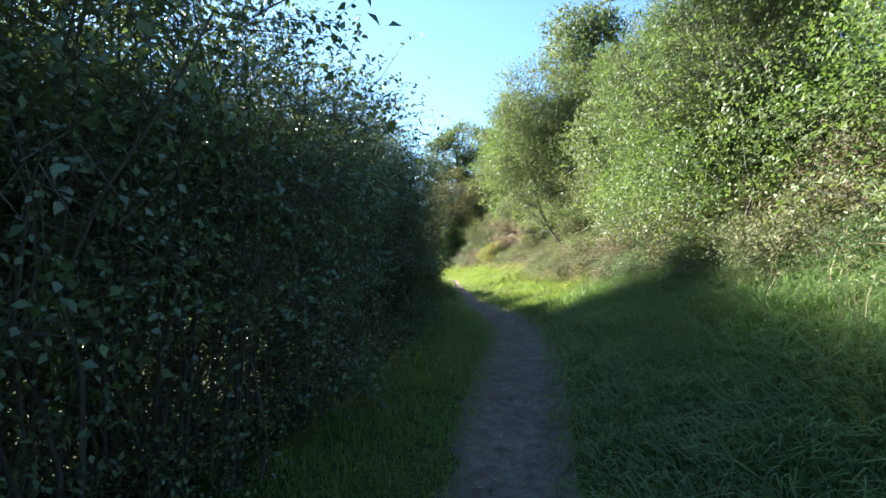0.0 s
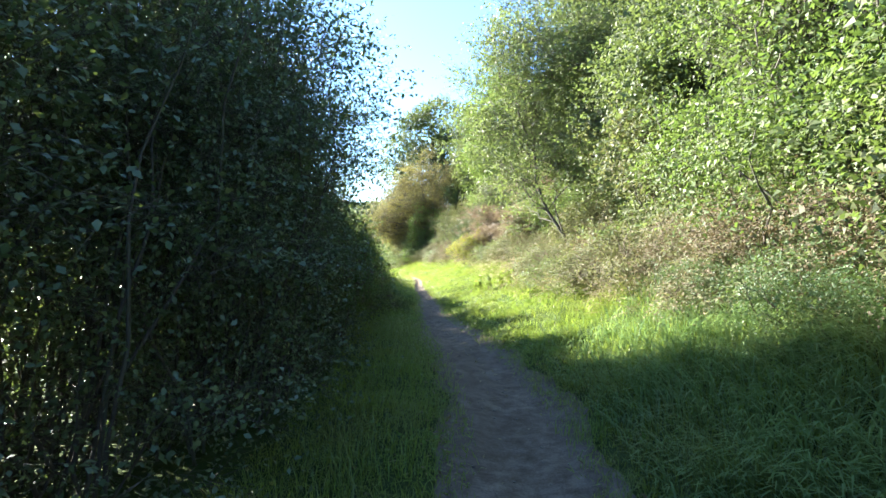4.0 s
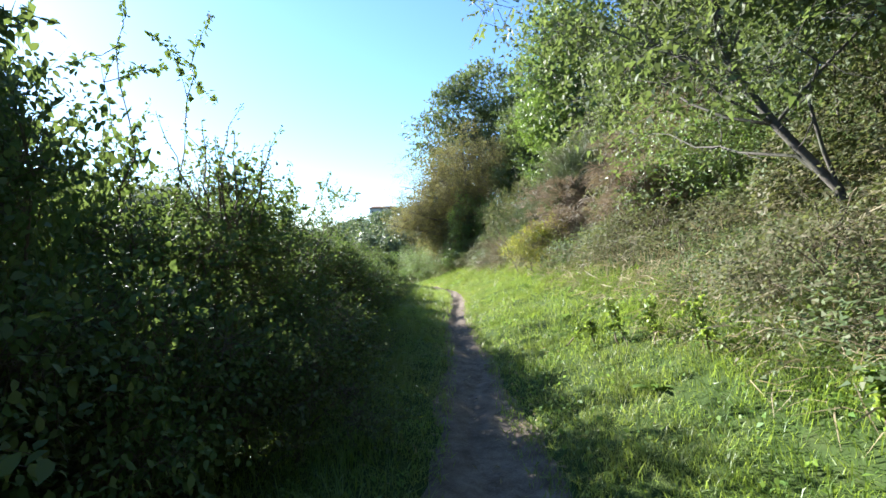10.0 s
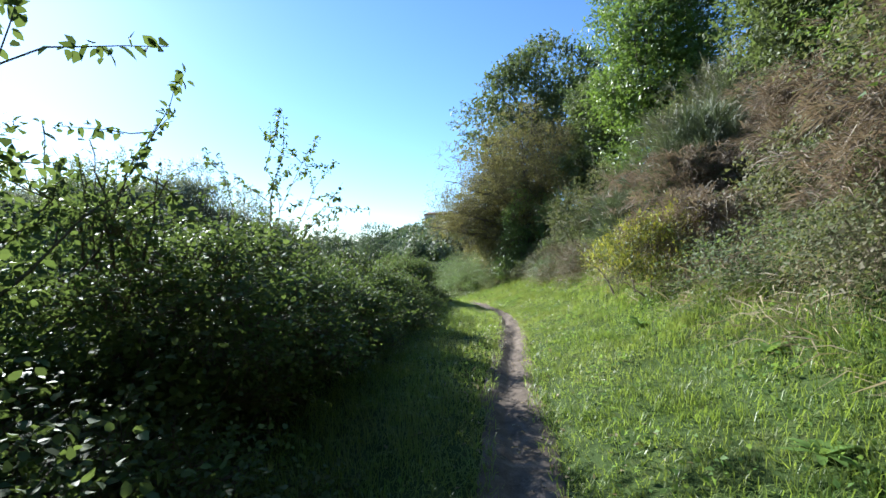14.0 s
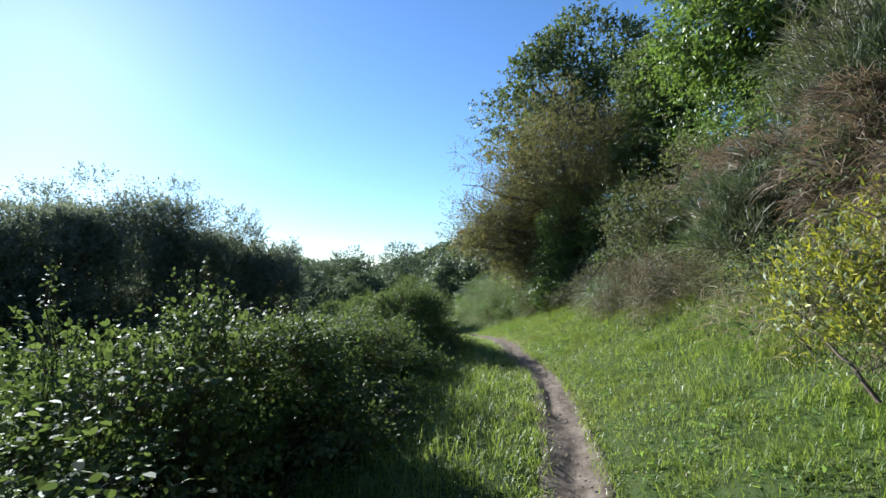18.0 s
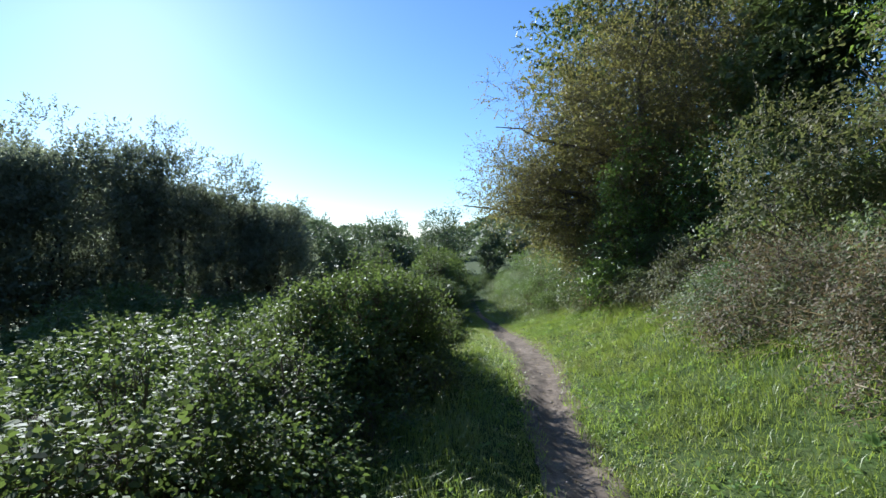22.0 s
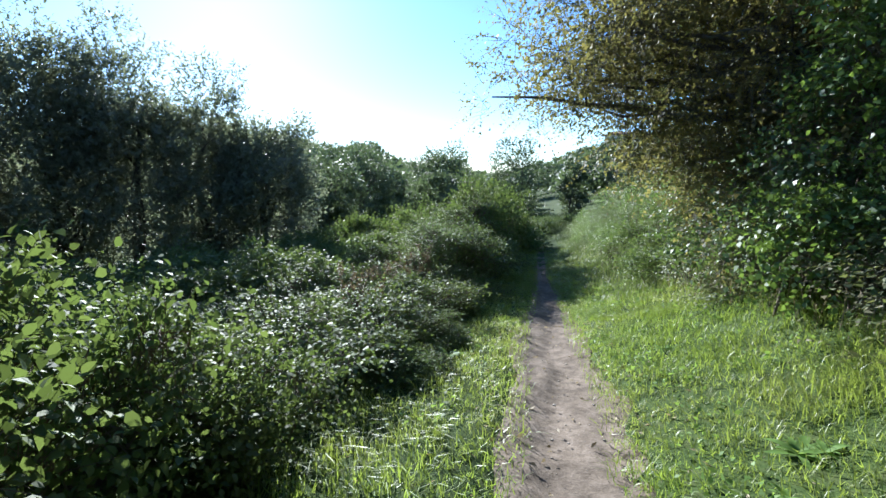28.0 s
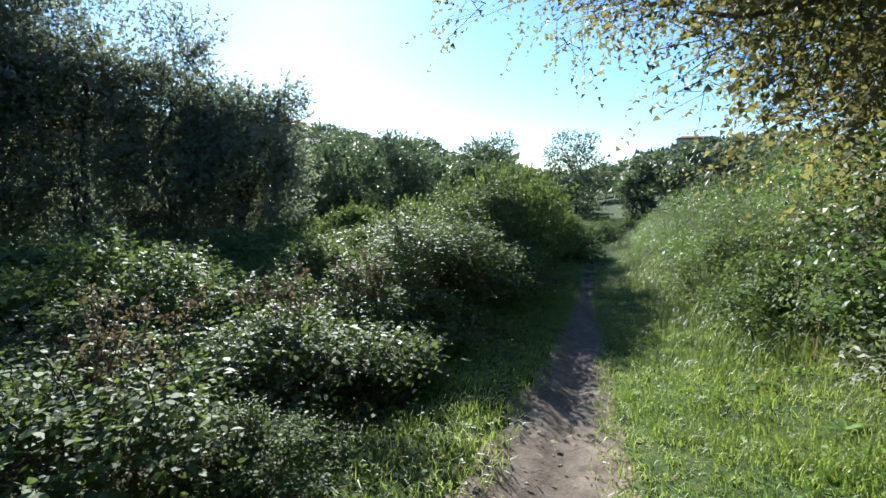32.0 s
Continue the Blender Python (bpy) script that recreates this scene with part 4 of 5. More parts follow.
def dead_branch(x, y, z, reach, seed):
    """A bare grey limb that arches out of the scrub, with broken side twigs."""
    r = np.random.default_rng(seed)
    t = thing("dead_branch", x, y, z, "bare grey-brown dead branch arching out of the bank", "branch")
    ln = bent(r, (0, 0, 0), reach, 9, 0.22, 0.08)
    part("limb", tube_mesh("limb", [(ln, 0.022 * np.linspace(1.2, 0.3, 9))], M_CANE, 6), t)
    for q in range(7):
        k = int(r.integers(2, 8))
        part("twig", tube_mesh("twig", [(bent(r, ln[k], ln[k] + unit(r.normal(size=3) + (0, 0, -0.2)) * r.uniform(0.3, 0.8), 6, 0, 0.1), 0.008 * np.linspace(1, 0.3, 6))], M_CANE, 4), t)


dead_branch(3.4, 32.2, 2.0, (-0.6, 0.5, 0.6), 951)
dead_branch(3.5, 31.6, 1.7, (-0.8, 0.2, 0.3), 952)

# young trees in bright leaf over the bank
for k, (x, y, w, h) in enumerate([(5.3, 4.4, 2.0, 5.0), (4.7, 7.6, 1.9, 5.2), (5.2, 10.8, 2.2, 5.6), (6.8, 14.0, 2.2, 5.5)]):
    tree("young_tree", x, y, h, random_crown(200 + k, w, h, 0.5, 14), M_BRIGHT, 76000, 0.048, "young tree in bright yellow-green leaf on the bank", 210 + k, 0.06, (-0.5, 0.2), limbs=10, ratio=0.6, gap=-0.75, shape=3)

tree("leaning_tree", 4.3, 17.6, 7.4, [(-2.3, 1.4, 3.1, 0.9, 1.0, 0.7), (-1.6, 1.2, 4.4, 1.3, 1.3, 1.0), (-0.5, 0.9, 5.6, 1.7, 1.5, 1.2), (0.7, 1.4, 4.6, 1.7, 1.4, 1.2), (-1.0, 1.9, 3.3, 1.3, 1.2, 0.8), (0.3, -0.1, 2.8, 1.2, 1.2, 0.8), (-1.6, 1.4, 2.2, 0.8, 0.8, 0.6), (-0.6, 2.6, 2.0, 0.9, 0.8, 0.7), (-0.9, -0.3, 2.0, 0.9, 0.8, 0.7), (-1.4, 0.2, 3.4, 0.9, 0.8, 0.8), (-0.7, 1.3, 6.7, 1.3, 1.2, 0.9)], M_ELM, 62000, 0.078, "small leaning tree with a dark crooked trunk and green leaves", 230, 0.042, (-1.9, 1.9), limbs=12, ratio=0.6, shape=3)

# large trees on the top of the bank
for k, (x, y, w, h) in enumerate([(6.8, 22.8, 3.2, 10.0), (7.2, 27.5, 2.6, 6.2), (9.5, 31.0, 3.4, 7.5), (10.5, 15.0, 3.4, 8.5), (9.6, 7.0, 3.4, 8.0), (5.4, 14.6, 2.0, 4.6), (6.4, 18.4, 2.3, 6.2), (5.8, 27.2, 1.8, 4.4), (4.2, 40.2, 2.3, 7.0)]):
    tree("holm_oak", x, y, h, random_crown(300 + k, w, h, 1.2, 14), M_OAK, 42000 if k in (5, 6, 7) else 32000, 0.095 if k in (5, 6, 7) else 0.14, "broad grey-green oak on the top of the bank", 310 + k, 0.2, (0.2, 0), limbs=8, ratio=0.6, shape=3, twigs=False, gap=-1.0, inner=0.3)
tree("robinia", 5.4, 36.0, 9.0, random_crown(330, 2.9, 9.0, 1.0, 16), M_LIME, 60000, 0.13, "tall leafy tree in fresh green behind the dry shrubs", 331, 0.14, (-0.3, 0), limbs=10, shape=3, ratio=0.6)
tree("tall_oak", 1.4, 46.5, 13.0, [(-2.6, -0.5, 8.4, 2.0, 2.0, 1.5), (-1.0, 0, 10.4, 2.2, 2.0, 1.8), (1.2, 0, 11.4, 2.6, 2.2, 2.0), (0, 0, 6.6, 3.0, 2.6, 2.4), (2.2, 0.4, 8.6, 2.6, 2.4, 2.2), (-1.0, 0, 4.0, 2.6, 2.4, 2.0), (3.4, 0, 6.0, 2.4, 2.4, 2.2)], M_OAK, 60000, 0.19, "tall dark oak standing behind the brown tree", 335, 0.28, (0, 0), limbs=9, ratio=0.6, shape=3, gap=-1.0)

# the large tree in brownish leaf that hangs over the path
tree("hawthorn_tree", 1.0, 40.6, 7.6, [(-2.4, -0.5, 3.0, 1.3, 1.4, 1.0), (-2.6, -0.3, 4.6, 1.0, 1.3, 0.8), (-1.5, -0.2, 5.6, 1.5, 1.5, 1.0), (-0.3, 0, 6.6, 1.5, 1.5, 1.0), (0.8, 0.1, 5.6, 1.8, 1.6, 1.2), (-0.8, -0.8, 4.0, 1.9, 1.6, 1.3), (1.0, -0.6, 3.4, 1.8, 1.6, 1.4), (-0.6, 0.4, 1.8, 1.3, 1.4, 1.1), (0.6, -0.7, 1.3, 1.7, 1.4, 1.1), (-2.2, 0.9, 3.8, 1.2, 1.3, 0.9), (-4.2, 0.5, 2.4, 1.0, 1.0, 0.5), (-3.5, 1.3, 2.1, 1.0, 1.0, 0.6), (-3.9, 0.6, 3.4, 1.0, 1.2, 0.7), (-3.2, 1.8, 1.8, 1.0, 1.0, 0.7), (-2.6, 1.2, 2.6, 1.0, 1.0, 0.8), (-1.4, 0.4, 2.4, 1.2, 1.2, 0.9), (-0.6, -1.1, 1.2, 1.3, 0.8, 1.0), (0.9, -1.1, 2.0, 1.3, 0.9, 1.1), (0.2, 0.2, 3.0, 1.4, 1.4, 1.2), (-0.6, 0.6, 4.6, 1.5, 1.4, 1.0), (1.2, 0.2, 4.4, 1.4, 1.4, 1.2), (-3.7, -0.2, 5.4, 0.7, 0.8, 0.5), (-3.6, 0.0, 4.4, 0.8, 0.8, 0.5), (-2.6, -0.2, 3.0, 1.2, 1.2, 0.9), (-2.0, 0.5, 2.5, 1.2, 1.0, 0.9), (-3.3, 0.2, 3.0, 1.1, 1.0, 0.6), (-1.6, 0.2, 3.6, 1.4, 1.4, 1.0), (-1.0, 0.8, 1.8, 1.6, 1.2, 1.0), (-2.4, 1.2, 1.8, 1.3, 1.1, 0.9), (0.3, 0.8, 1.6, 1.5, 1.2, 1.1), (-3.0, 1.4, 2.4, 1.1, 1.0, 0.7), (-1.8, 2.2, 2.0, 1.3, 1.2, 1.2), (-0.6, 2.4, 3.0, 1.5, 1.3, 1.4), (-0.6, 2.0, 1.2, 1.4, 1.2, 1.0), (0.8, 1.6, 2.4, 1.5, 1.4, 1.4), (-3.6, 0.8, 3.0, 1.2, 1.2, 0.8), (-4.0, 1.6, 2.4, 1.0, 1.1, 0.6), (-3.0, 2.2, 2.8, 1.3, 1.2, 1.0), (-2.2, 2.8, 2.2, 1.3, 1.2, 1.2), (-4.8, 1.0, 2.1, 0.8, 0.8, 0.45), (-1.5, 1.6, 0.9, 1.2, 1.2, 0.9), (-1.9, 2.8, 0.9, 1.1, 1.1, 0.9), (-0.7, 0.5, 0.8, 1.2, 1.0, 0.8), (-1.2, 0.3, 1.7, 1.1, 1.0, 0.8)], M_BROWN, 185000, 0.05, "large tree in brown and olive autumn leaf over the path", 350, 0.16, (-0.4, 0), limbs=22, ratio=0.85, spray=0.4, droop=0.25, inner=0.3, gap=-0.8, shape=3, per=8, clump=0.34)
shrub("ivy_bush", 0.0, 39.2, [(0, 0, 0.6, 0.8, 0.6, 0.8), (1.0, 0, 0.5, 0.9, 0.6, 0.7), (0.4, 0.3, 1.4, 0.7, 0.6, 0.8), (-0.2, 1.6, 0.5, 0.8, 0.9, 0.6), (-0.5, 2.8, 0.5, 0.9, 0.9, 0.7)], M_IVY, 14000, 0.042, "ivy and bramble at the foot of the brown tree", 360, shape=4, ratio=0.8, stems=6)
shrub("climbing_ivy", 0.5, 38.6, [(0, 0, 0.6, 0.6, 0.45, 0.6), (0.05, 0.1, 1.5, 0.55, 0.45, 0.7), (0.0, 0.15, 2.5, 0.5, 0.4, 0.7), (0.15, 0.2, 3.4, 0.4, 0.4, 0.6), (-0.4, 0.1, 0.5, 0.5, 0.4, 0.45), (0.6, 0, 0.45, 0.5, 0.4, 0.4)], M_LIME, 15000, 0.052, "light green ivy climbing over the trunk of the brown tree", 362, "ivy", stems=8, stem_r=0.01, ratio=0.75, gap=-0.4, droop=0.35)
shrub("hawthorn_bush", -0.2, 41.0, [(0, 0, 0.6, 0.8, 0.8, 0.6), (-0.35, 0.2, 1.2, 0.7, 0.7, 0.6), (0.4, 0.1, 1.5, 0.8, 0.8, 0.7), (0, 0, 2.1, 0.75, 0.7, 0.55), (0.5, 0.2, 2.6, 0.7, 0.7, 0.5), (-0.3, -0.4, 0.4, 0.6, 0.6, 0.4)], M_BROWN, 20000, 0.046, "low brown and olive bush under the spreading tree", 364, stems=10, stem_mat=M_BARK, shape=3, ratio=0.6, gap=-0.6, core=300)

# broom
def broom(x, y, w, h, material, n, label, seed, name="broom_bush"):
    r = np.random.default_rng(seed)
    z0 = float(ground_z(x, y)) - 0.04
    t = thing(name, x, y, z0, label, "bush")
    for q in range(9):
        d = unit(np.array([r.normal() * 0.55, r.normal() * 0.55, 1.0]))
        part("stem", tube_mesh("stem", [(bent(r, (r.normal() * 0.12, r.normal() * 0.12, 0), d * h * 0.6, 6, 0, 0.06), 0.02 * np.linspace(1.2, 0.4, 6))], M_CANE, 5), t)
    k, dead = n // 16, material is M_DEADBROOM
    o = np.stack([r.normal(size=k) * w * 0.4, r.normal(size=k) * w * 0.4, r.uniform(0.12, 0.85, k) * h], 1)
    out = unit(np.stack([o[:, 0], o[:, 1], np.full(k, w * (0.35 if dead else 0.9))], 1) + r.normal(size=(k, 3)) * 0.3)
    b = np.repeat(o, 16, 0) + r.normal(size=(k * 16, 3)) * 0.035
    a = unit(np.repeat(out, 16, 0) + r.normal(size=(k * 16, 3)) * 0.42)
    L = (0.16 + h * 0.08 * r.uniform(0.4, 1.4, k * 16))[:, None]
    s = unit(np.cross(a, r.normal(size=a.shape))) * 0.005
    fall = np.array([0, 0, -1.0]) * (0.75 if dead else 0.12)
    mid, tip = b + a * L * 0.55 + fall * L * 0.12, b + a * L * 0.95 + fall * L * 0.6
    v = np.stack([b - s, b + s, mid + s, mid - s, tip], 1).reshape(-1, 3)
    i = np.arange(len(b))[:, None]
    part("wiry_crown", mesh_from("wiry_crown", v, (i * 5 + np.array([[0, 1, 2, 3, 3, 2, 4]])).ravel(), (i * 7 + np.array([[0, 4]])).ravel(), material), t)
    return t


for k, (x, y, w, h, m, n, lab) in enumerate([
    (4.6, 29.0, 1.3, 2.6, M_BROOM, 9000, "dark green broom bush with upright wiry twigs"),
    (5.6, 26.8, 1.1, 1.9, M_DEADBROOM, 6000, "dead reddish-brown broom bush high on the bank"),
    (6.2, 24.2, 1.2, 2.6, M_DEADBROOM, 7000, "dead reddish-brown broom bush high on the bank"),
    (4.2, 32.0, 1.2, 2.0, M_DEADBROOM, 7000, "grey-brown half-dead broom bush on the bank"),
    (6.0, 30.5, 1.4, 3.0, M_BROOM, 7000, "dark green broom bush with upright wiry twigs"),
    (3.6, 30.4, 1.1, 1.5, M_BROOM, 7000, "low grey-green broom bush on the bank"),
    (4.2, 28.4, 1.1, 1.9, M_DEADBROOM, 6000, "tall brown wiry broom on the bank"),
    (4.3, 22.4, 1.0, 1.5, M_DEADBROOM, 5000, "low dry broom bush on the bank")]):
    broom(x, y, w, h, m, n * 2, lab, 400 + k)
shrub("yellow_broom_bush", 2.85, 25.6, [(-0.5, 0, 0.35, 0.5, 0.5, 0.3), (-0.2, 0.2, 0.65, 0.5, 0.5, 0.32), (0.25, 0.1, 0.9, 0.36, 0.36, 0.36), (-0.75, -0.1, 0.22, 0.35, 0.4, 0.2), (0.2, -0.3, 0.45, 0.5, 0.4, 0.3), (0, -0.1, 0.2, 0.85, 0.6, 0.22)], M_YELLOW, 17000, 0.05, "yellow-green broom bush in flower beside the grass", 420, stems=10, per=9, spray=0.28, ratio=0.28, up=0.9, droop=0.0, gap=-0.4, rough=0.4, canes=3, cane_len=0.4, spread=0.5)
broom(3.5, 25.9, 1.0, 1.3, M_DEADBROOM, 7000, "brown dry broom bush behind the yellow one", 421)

# trees down in the valley
for k, (x, y, w, h) in enumerate([(-14.2, 45.0, 2.3, 6.3), (-16.2, 41.6, 2.6, 8.5), (-16.8, 37.8, 2.6, 7.7), (-17.4, 33.6, 2.8, 6.0), (-18.0, 29.0, 2.8, 7.4), (-19.4, 24.0, 3.0, 7.6), (-20.5, 38.5, 3.0, 8.4), (-15.4, 43.4, 2.2, 7.1), (-17.0, 35.6, 2.6, 6.9), (-16.8, 39.8, 2.4, 7.9), (-18.2, 31.2, 2.8, 6.2)]):
    tree("willow_tree", x, y, h, random_crown(500 + k, w, h, 0.3, 15, 0.4), M_WILLOW, 30000, 0.13, "grey-green willow standing in the valley", 520 + k, 0.12, (0.2, 0.1), limbs=9, ratio=0.5, spray=0.48, up=0.6, twigs=k in (0, 1, 7), gap=-1.0, shape=3, clump=0.34)
for k, (x, y, w, h) in enumerate([(-17.5, 51.5, 2.7, 6.2), (-20.5, 57.5, 3.0, 7.0), (-15.8, 60.5, 2.8, 5.6), (-13.2, 55.5, 2.1, 4.2), (-22, 69, 3.4, 7.4), (-17, 76, 3.4, 6.6), (-24, 50, 3.2, 7.4), (-24, 62, 3.2, 8.0)]):
    tree("valley_oak", x, y, h, random_crown(560 + k, w, h, 0.2, 14, 0.42), M_WOODS, 19000, 0.16, "dark round-headed oak in the valley", 580 + k, 0.14, (0.1, 0.1), limbs=6, ratio=0.6, spray=0.4, twigs=False, gap=-0.8, shape=3)

# far woods
def far_woods(name, n, d0, d1, seed, label):
    """Round-headed trees of many clumps over the valley floor and the ridge, none higher than the skyline."""
    r = np.random.default_rng(seed)
    a, d = np.radians(r.uniform(-20, 78, n)), d0 + (d1 - d0) * r.random(n) ** 0.8
    x, y = -1 - np.sin(a) * d, 33 + np.cos(a) * d
    clear = (np.abs(np.degrees(a) - 11.6) < 2.2) & (d > 228) & (d < 262)
    ok = (np.abs(x - path_x(np.clip(y, -40, 120))) > 4.5) & ~clear
    x, y, a, d = x[ok], y[ok], a[ok], d[ok]
    z = ground_z(x, y)
    room = 1.25 + d * np.tan(np.radians(ridge(np.degrees(a)))) - z
    B, A, L, N = [], [], [], []
    for q in range(len(x)):
        h = min(float(room[q]), r.uniform(4.0, 8.0)) * r.uniform(0.8, 1.02)
        if h < 1.2:
            continue
        w = h * r.uniform(0.42, 0.62)
        near = float(np.clip(d[q] / 120, 0.5, 1.6))
        m = int(np.clip(22 / near, 9, 36))
        e = unit(r.normal(size=(m, 3)))
        e[:, 2] = np.abs(e[:, 2]) * 1.25 - 0.25
        c = e * r.uniform(0.62, 0.95, m)[:, None] * np.array([w, w, h * 0.52]) + np.array([x[q], y[q], z[q] + h * 0.46])
        k = 13 if d[q] < 115 else 9
        f = unit(r.normal(size=(m * k, 3)))
        f[:, 2] = np.abs(f[:, 2]) * 1.2 - 0.3
        B.append(np.repeat(c, k, 0) + f * (w * r.uniform(0.2, 0.36, m * k))[:, None] * np.array([1, 1, 0.75]))
        A.append(unit(f * 0.5 + r.normal(size=(m * k, 3)) * 0.8))
        N.append(unit(f + np.repeat(e, k, 0) * 0.6 + np.array([0, 0, 0.4])))
        L.append(w * r.uniform(0.14, 0.29, m * k) * (1.0 if k > 9 else 1.25))
    me = leaf_mesh(name, r, np.concatenate(B), np.concatenate(A), np.concatenate(L), 0.8, M_WOODS, 3, np.concatenate(N))
    tagged(new(name, me), label, "woods", kind="stuff")


far_woods("valley_wood", 430, 42, 120, 700, "dark green scrub and trees filling the valley floor")
far_woods("hill_wood", 1500, 115, 285, 701, "wooded hills across the valley")


tree("cypress", -12.2, 76.0, 5.4, [(0, 0, 1.3, 1.2, 1.2, 1.1), (0.1, 0, 2.5, 1.1, 1.1, 1.1), (0, 0.1, 3.7, 0.8, 0.8, 1.0), (0, 0, 4.7, 0.45, 0.45, 0.7)], M_WOODS, 9000, 0.2, "small dark conical tree beside the far path", 640, 0.1, (0, 0), limbs=5, shape=3)


# houses on the far hill
def house(x, y, w, d, h, turn, seed):
    z = float(ground_z(x, y)) - 0.5
    t = thing("house", x, y, z, "distant pale rendered house with a low tiled roof on the hill", "house", "houses on the hill")
    t.rotation_euler = (0, 0, turn)

    def box(name, c, s, mat, parent, label=""):
        bm = bmesh.new()
        bmesh.ops.create_cube(bm, size=1.0, matrix=Matrix.LocRotScale(c, None, s))
        bmesh.ops.bevel(bm, geom=bm.edges[:], offset=0.02, segments=1, affect="EDGES")
        me = bpy.data.meshes.new(name)
        bm.to_mesh(me)
        bm.free()
        me.materials.append(mat)
        return part(name, me, parent, label)

    body = box("wall", (0, 0, h / 2), (w, d, h), M_RENDER, t)
    e = 0.6
    v = [(-w / 2 - e, -d / 2 - e, h), (w / 2 + e, -d / 2 - e, h), (w / 2 + e, d / 2 + e, h), (-w / 2 - e, d / 2 + e, h), (-w / 2 + d * 0.2, 0, h + d * 0.2), (w / 2 - d * 0.2, 0, h + d * 0.2)]
    f = [0, 1, 5, 4, 2, 3, 4, 5, 1, 2, 5, 3, 0, 4, 3, 2, 1, 0]
    part("roof", mesh_from("roof", v, f, [0, 4, 8, 11, 14], M_TILE), t, "brown tiled hip roof")
    n = int(w // 3)
    for k in range(n):
        for q in range(max(1, int(h // 2.8))):
            win = box("window", (-w / 2 + (k + 0.5) * w / n, -d / 2 - 0.02, 1.5 + q * 2.8), (1.0, 0.1, 1.3), M_FRAME, t)
            box("pane", (-w / 2 + (k + 0.5) * w / n, -d / 2 - 0.08, 1.5 + q * 2.8), (0.8, 0.04, 1.1), M_PANE, win)


house(-62.0, 278, 11, 8, 3.2, 0.2, 1)
house(-46.5, 283, 15, 9, 6.2, 0.15, 2)

# ---- small things ----
def weed(x, y, n, size, seed, label="broad-leaved green weed growing in the grass"):
    """A rosette of broad leaves, each a bent strip."""
    r = np.random.default_rng(seed)
    t = thing("broad_leaved_weed", x, y, float(ground_z(x, y)) - 0.01, label, "weed", "weeds in the grass")
    for q in range(n):
        a, L = r.uniform(0, 6.28), size * r.uniform(0.6, 1.1)
        lift = r.uniform(0.35, 1.1)
        s = np.linspace(0, 1, 6)
        w = 0.26 * L * np.sin(np.pi * np.clip(s * 0.9 + 0.1, 0, 1)) ** 0.7
        out, z = L * s * math.cos(lift * 0.6), L * (s * math.sin(lift) - 0.45 * s ** 2)
        c, d = math.cos(a), math.sin(a)
        v = []
        for i in range(6):
            for e, dz in ((-1, 0.08), (0, 0), (1, 0.08)):
                v.append((c * out[i] - d * e * w[i] / 2, d * out[i] + c * e * w[i] / 2, max(0.01, z[i]) + 0.02 + dz * w[i]))
        f = []
        for i in range(5):
            for j in (0, 1):
                k = i * 3 + j
                f += [k, k + 1, k + 4, k + 3]
        part("leaf", mesh_from("leaf", v, f, np.arange(10) * 4, M_DOCK, True), t)
    return t


r = np.random.default_rng(77)
weeds = [weed(0, 0, int(9 + 3 * s), (0.17, 0.22, 0.27)[s], 800 + s) for s in range(3)]
SPOTS = [(19.6, 2.1), (20.1, 2.4), (18.9, 1.9), (17.2, 2.0), (15.2, 1.7), (14.1, 2.2), (39.6, 1.9), (40.3, 2.2), (38.8, 2.3), (41.2, 1.8), (40.9, 2.4), (36.0, 2.2), (12.6, 1.5), (21.8, 1.9), (24.2, 1.6), (26.0, 2.2), (8.2, 1.6), (10.4, 2.0), (34.2, 2.0), (42.2, 1.6), (38.2, -1.25), (6.1, -0.9), (3.1, 1.6), (28.4, 2.1), (30.8, 1.7)]
SPOTS += [(float(r.uniform(9, 43)), float(r.uniform(0.9, 2.5))) for _ in range(22)]
for k, (y, u) in enumerate(SPOTS):
    s = r.uniform(0.8, 1.2) if k < 25 else r.uniform(0.45, 0.9)
    put(weeds, k, float(path_x(y)) + u, y, s, s, s, r.uniform(0, 6.28), 0.0)


def pebbles(name, n, label):
    """Small stones and clods lying on the path: squashed, dented eight-cornered lumps."""
    r = np.random.default_rng(61)
    y = r.uniform(-1, 50, n)
    x = path_x(y) + r.normal(size=n) * path_w(y) * 0.3
    s = 0.004 + 0.011 * r.random(n) ** 4
    box = np.array([(i, j, k) for k in (-1, 1) for j in (-1, 1) for i in (-1, 1)], float) * 0.6
    v = box[None] * (1 + 0.5 * r.normal(size=(n, 8, 3)) * 0.5) * s[:, None, None] * np.array([1.3, 1, 0.5])
    z = ground_z(x, y) - 0.035 + s * 0.3
    v += np.stack([x, y, z], 1)[:, None]
    f = np.array([0, 2, 3, 1, 4, 5, 7, 6, 0, 1, 5, 4, 2, 6, 7, 3, 0, 4, 6, 2, 1, 3, 7, 5])
    loops = (np.arange(n)[:, None] * 8 + f).ravel()
    tagged(new(name, mesh_from(name, v.reshape(-1, 3), loops, np.arange(n * 6) * 4, M_STONE)), label, "stones", kind="stuff")


pebbles("path_grit", 1400, "small stones and clods on the dirt path")


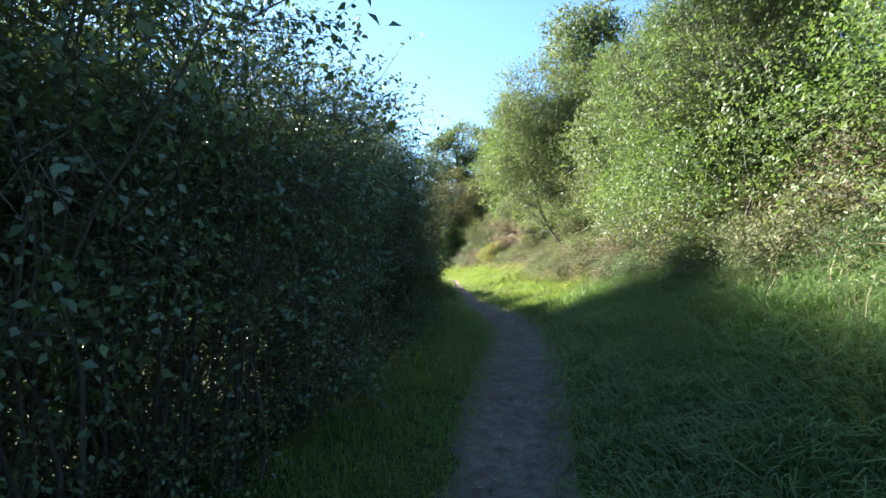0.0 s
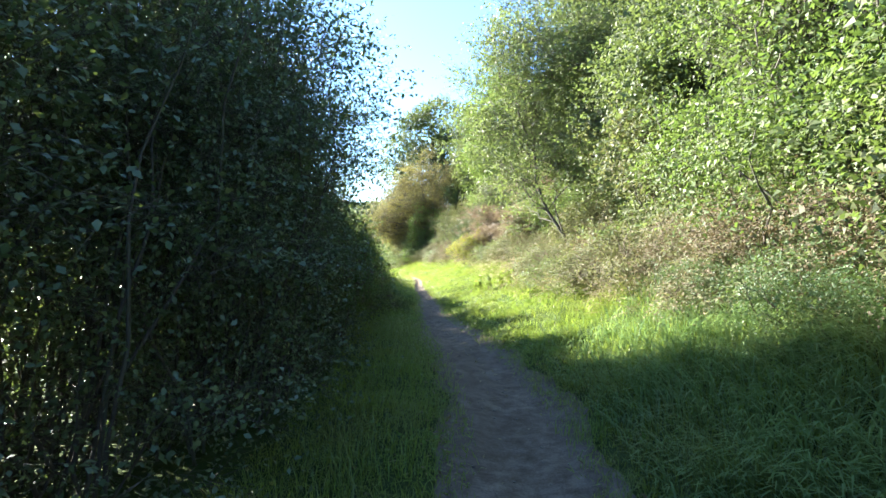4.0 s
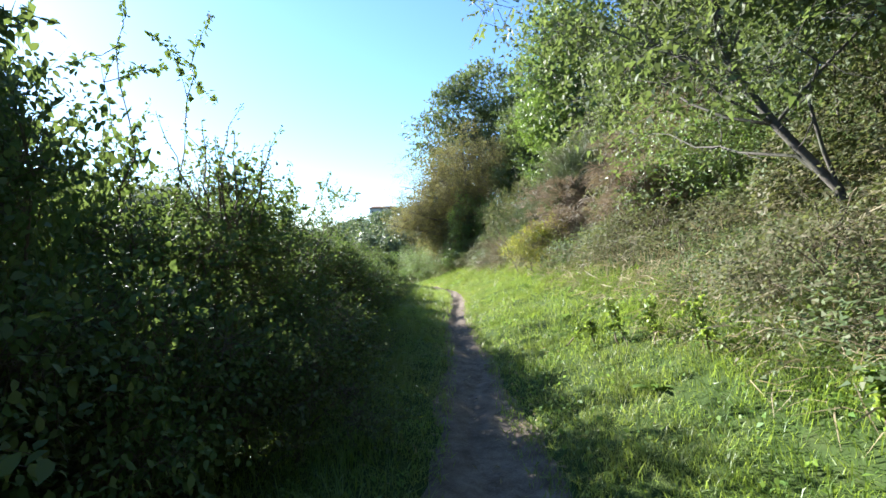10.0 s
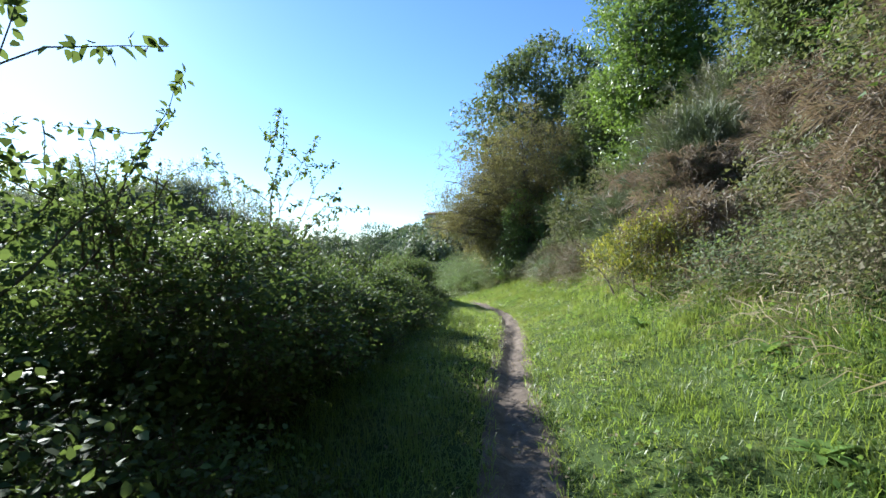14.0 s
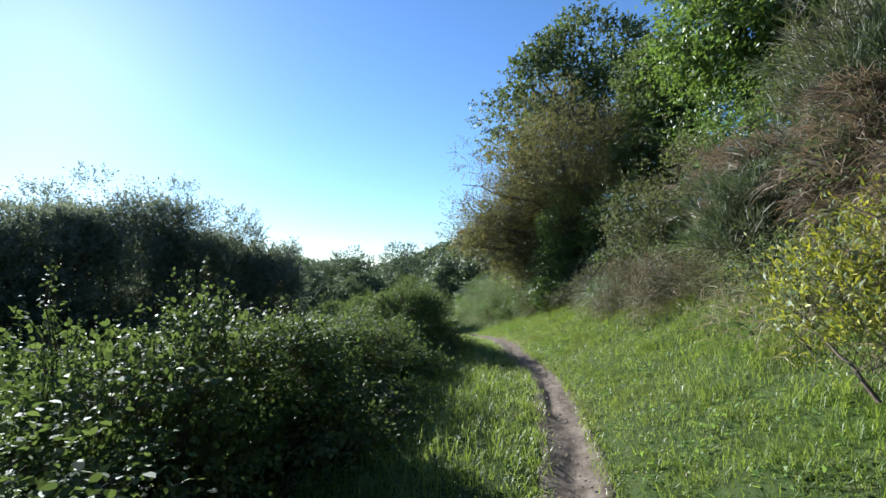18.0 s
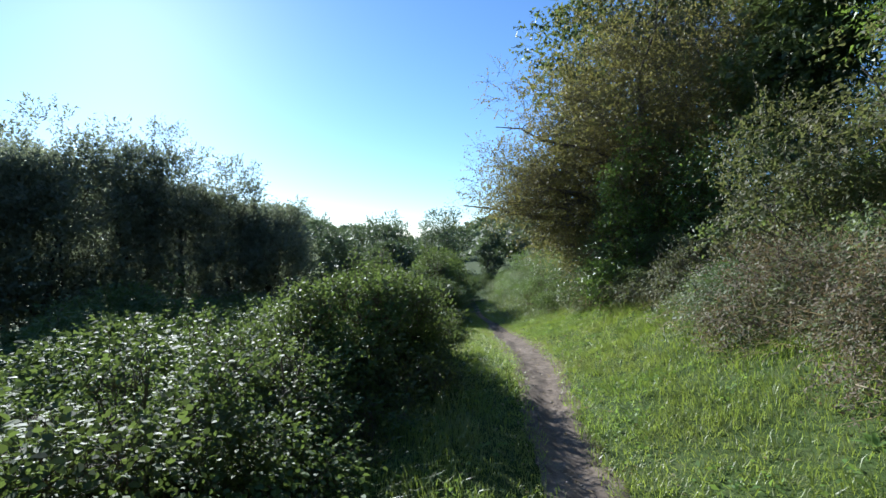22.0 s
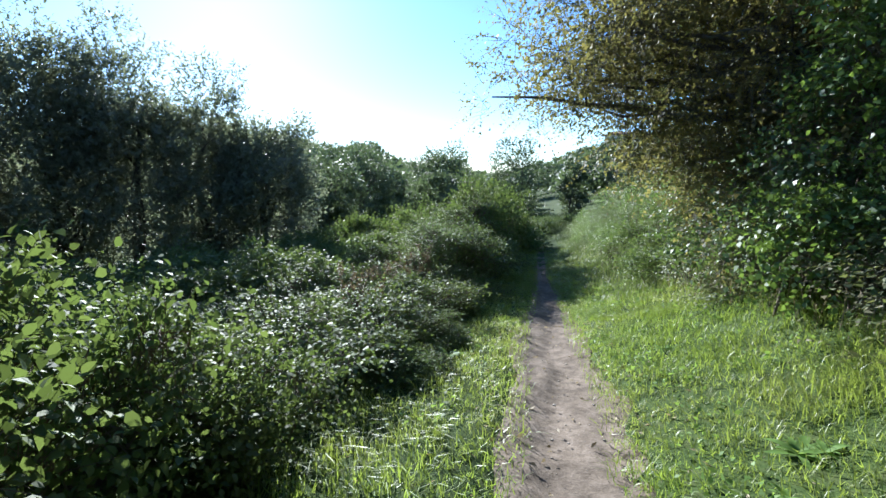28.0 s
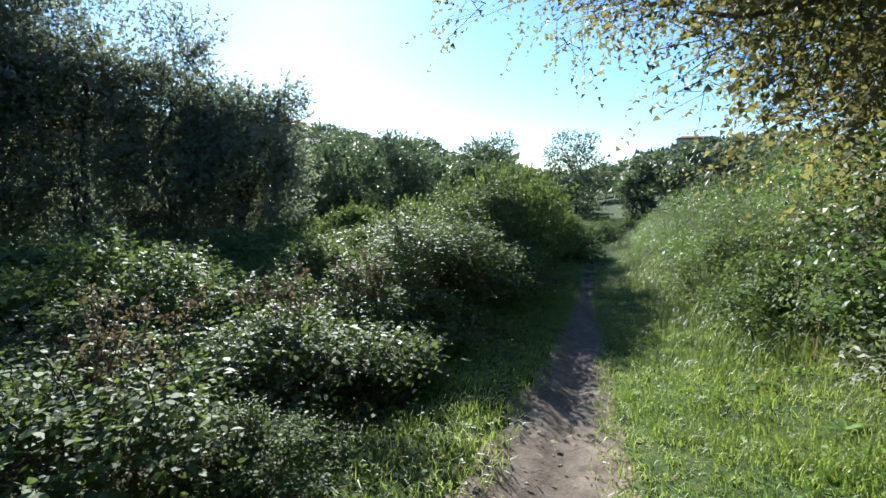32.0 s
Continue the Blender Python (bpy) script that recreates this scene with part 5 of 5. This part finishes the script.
def litter(n):
    """Fallen leaves and straw on the ground beside the path."""
    r = np.random.default_rng(62)
    y = r.uniform(-1, 48, n)
    u = np.where(r.random(n) < 0.5, -1, 1) * (half(y) * 0.85 + np.abs(r.normal(size=n)) * 0.45)
    u = np.where(np.arange(n) < n // 8, half(y) * r.uniform(-0.9, 0.9, n), u)
    x = path_x(y) + u
    b = np.stack([x, y, ground_z(x, y) - np.where(np.abs(u) < half(y) * 0.85, 0.035, 0.005)], 1)
    a = unit(np.stack([r.normal(size=n), r.normal(size=n), r.normal(size=n) * 0.25 + 0.1], 1))
    tagged(new("leaf_litter", leaf_mesh("leaf_litter", r, b, a, r.uniform(0.02, 0.07, n), 0.4, M_STRAW)), "dry fallen leaves and straw scattered by the path", "litter", kind="stuff")


litter(5200)


def clover(n):
    """Low broad weeds in patches between the grass."""
    r = np.random.default_rng(63)
    c = 420
    cy, cu = r.uniform(2, 45, c), np.where(r.random(c) < 0.8, r.uniform(0.5, 2.6, c), r.uniform(-1.3, -0.5, c))
    q = r.integers(c, size=n)
    y = cy[q] + r.normal(size=n) * 0.12
    x = path_x(cy[q]) + cu[q] + r.normal(size=n) * 0.12
    keep = np.abs(x - path_x(y)) > half(y)
    x, y = x[keep], y[keep]
    m = len(x)
    b = np.stack([x, y, ground_z(x, y) + r.uniform(0.01, 0.1, m)], 1)
    a = unit(np.stack([r.normal(size=m), r.normal(size=m), r.uniform(0.0, 1.0, m)], 1))
    tagged(new("low_weeds", leaf_mesh("low_weeds", r, b, a, r.uniform(0.025, 0.06, m), 0.6, M_DOCK)), "patches of low broad-leaved weeds in the grass", "weeds", kind="stuff")


clover(9000)


def straw_mat(n):
    """Fallen straw and dead stalks lying over the foot of the bank."""
    r = np.random.default_rng(64)
    y = r.uniform(3, 36, n)
    u = 1.85 + 0.9 * (1 - sstep(8, 13, y)) + 2.7 * r.random(n)
    x = path_x(y) + u
    k = wob(x, y, 1.6, 5) + 0.4 * wob(x, y, 5, 6) > -0.15
    x, y = x[k], y[k]
    m = len(x)
    b = np.stack([x, y, ground_z(x, y) + 0.02 + 0.35 * r.random(m) ** 2], 1)
    a = unit(np.stack([r.normal(size=m) - 0.4, r.normal(size=m), r.normal(size=m) * 0.35], 1))
    tagged(new("fallen_straw", leaf_mesh("fallen_straw", r, b, a, r.uniform(0.15, 0.5, m), 0.025, M_STRAW)), "matted dry straw and dead stalks on the bank", "straw", kind="stuff")


straw_mat(26000)
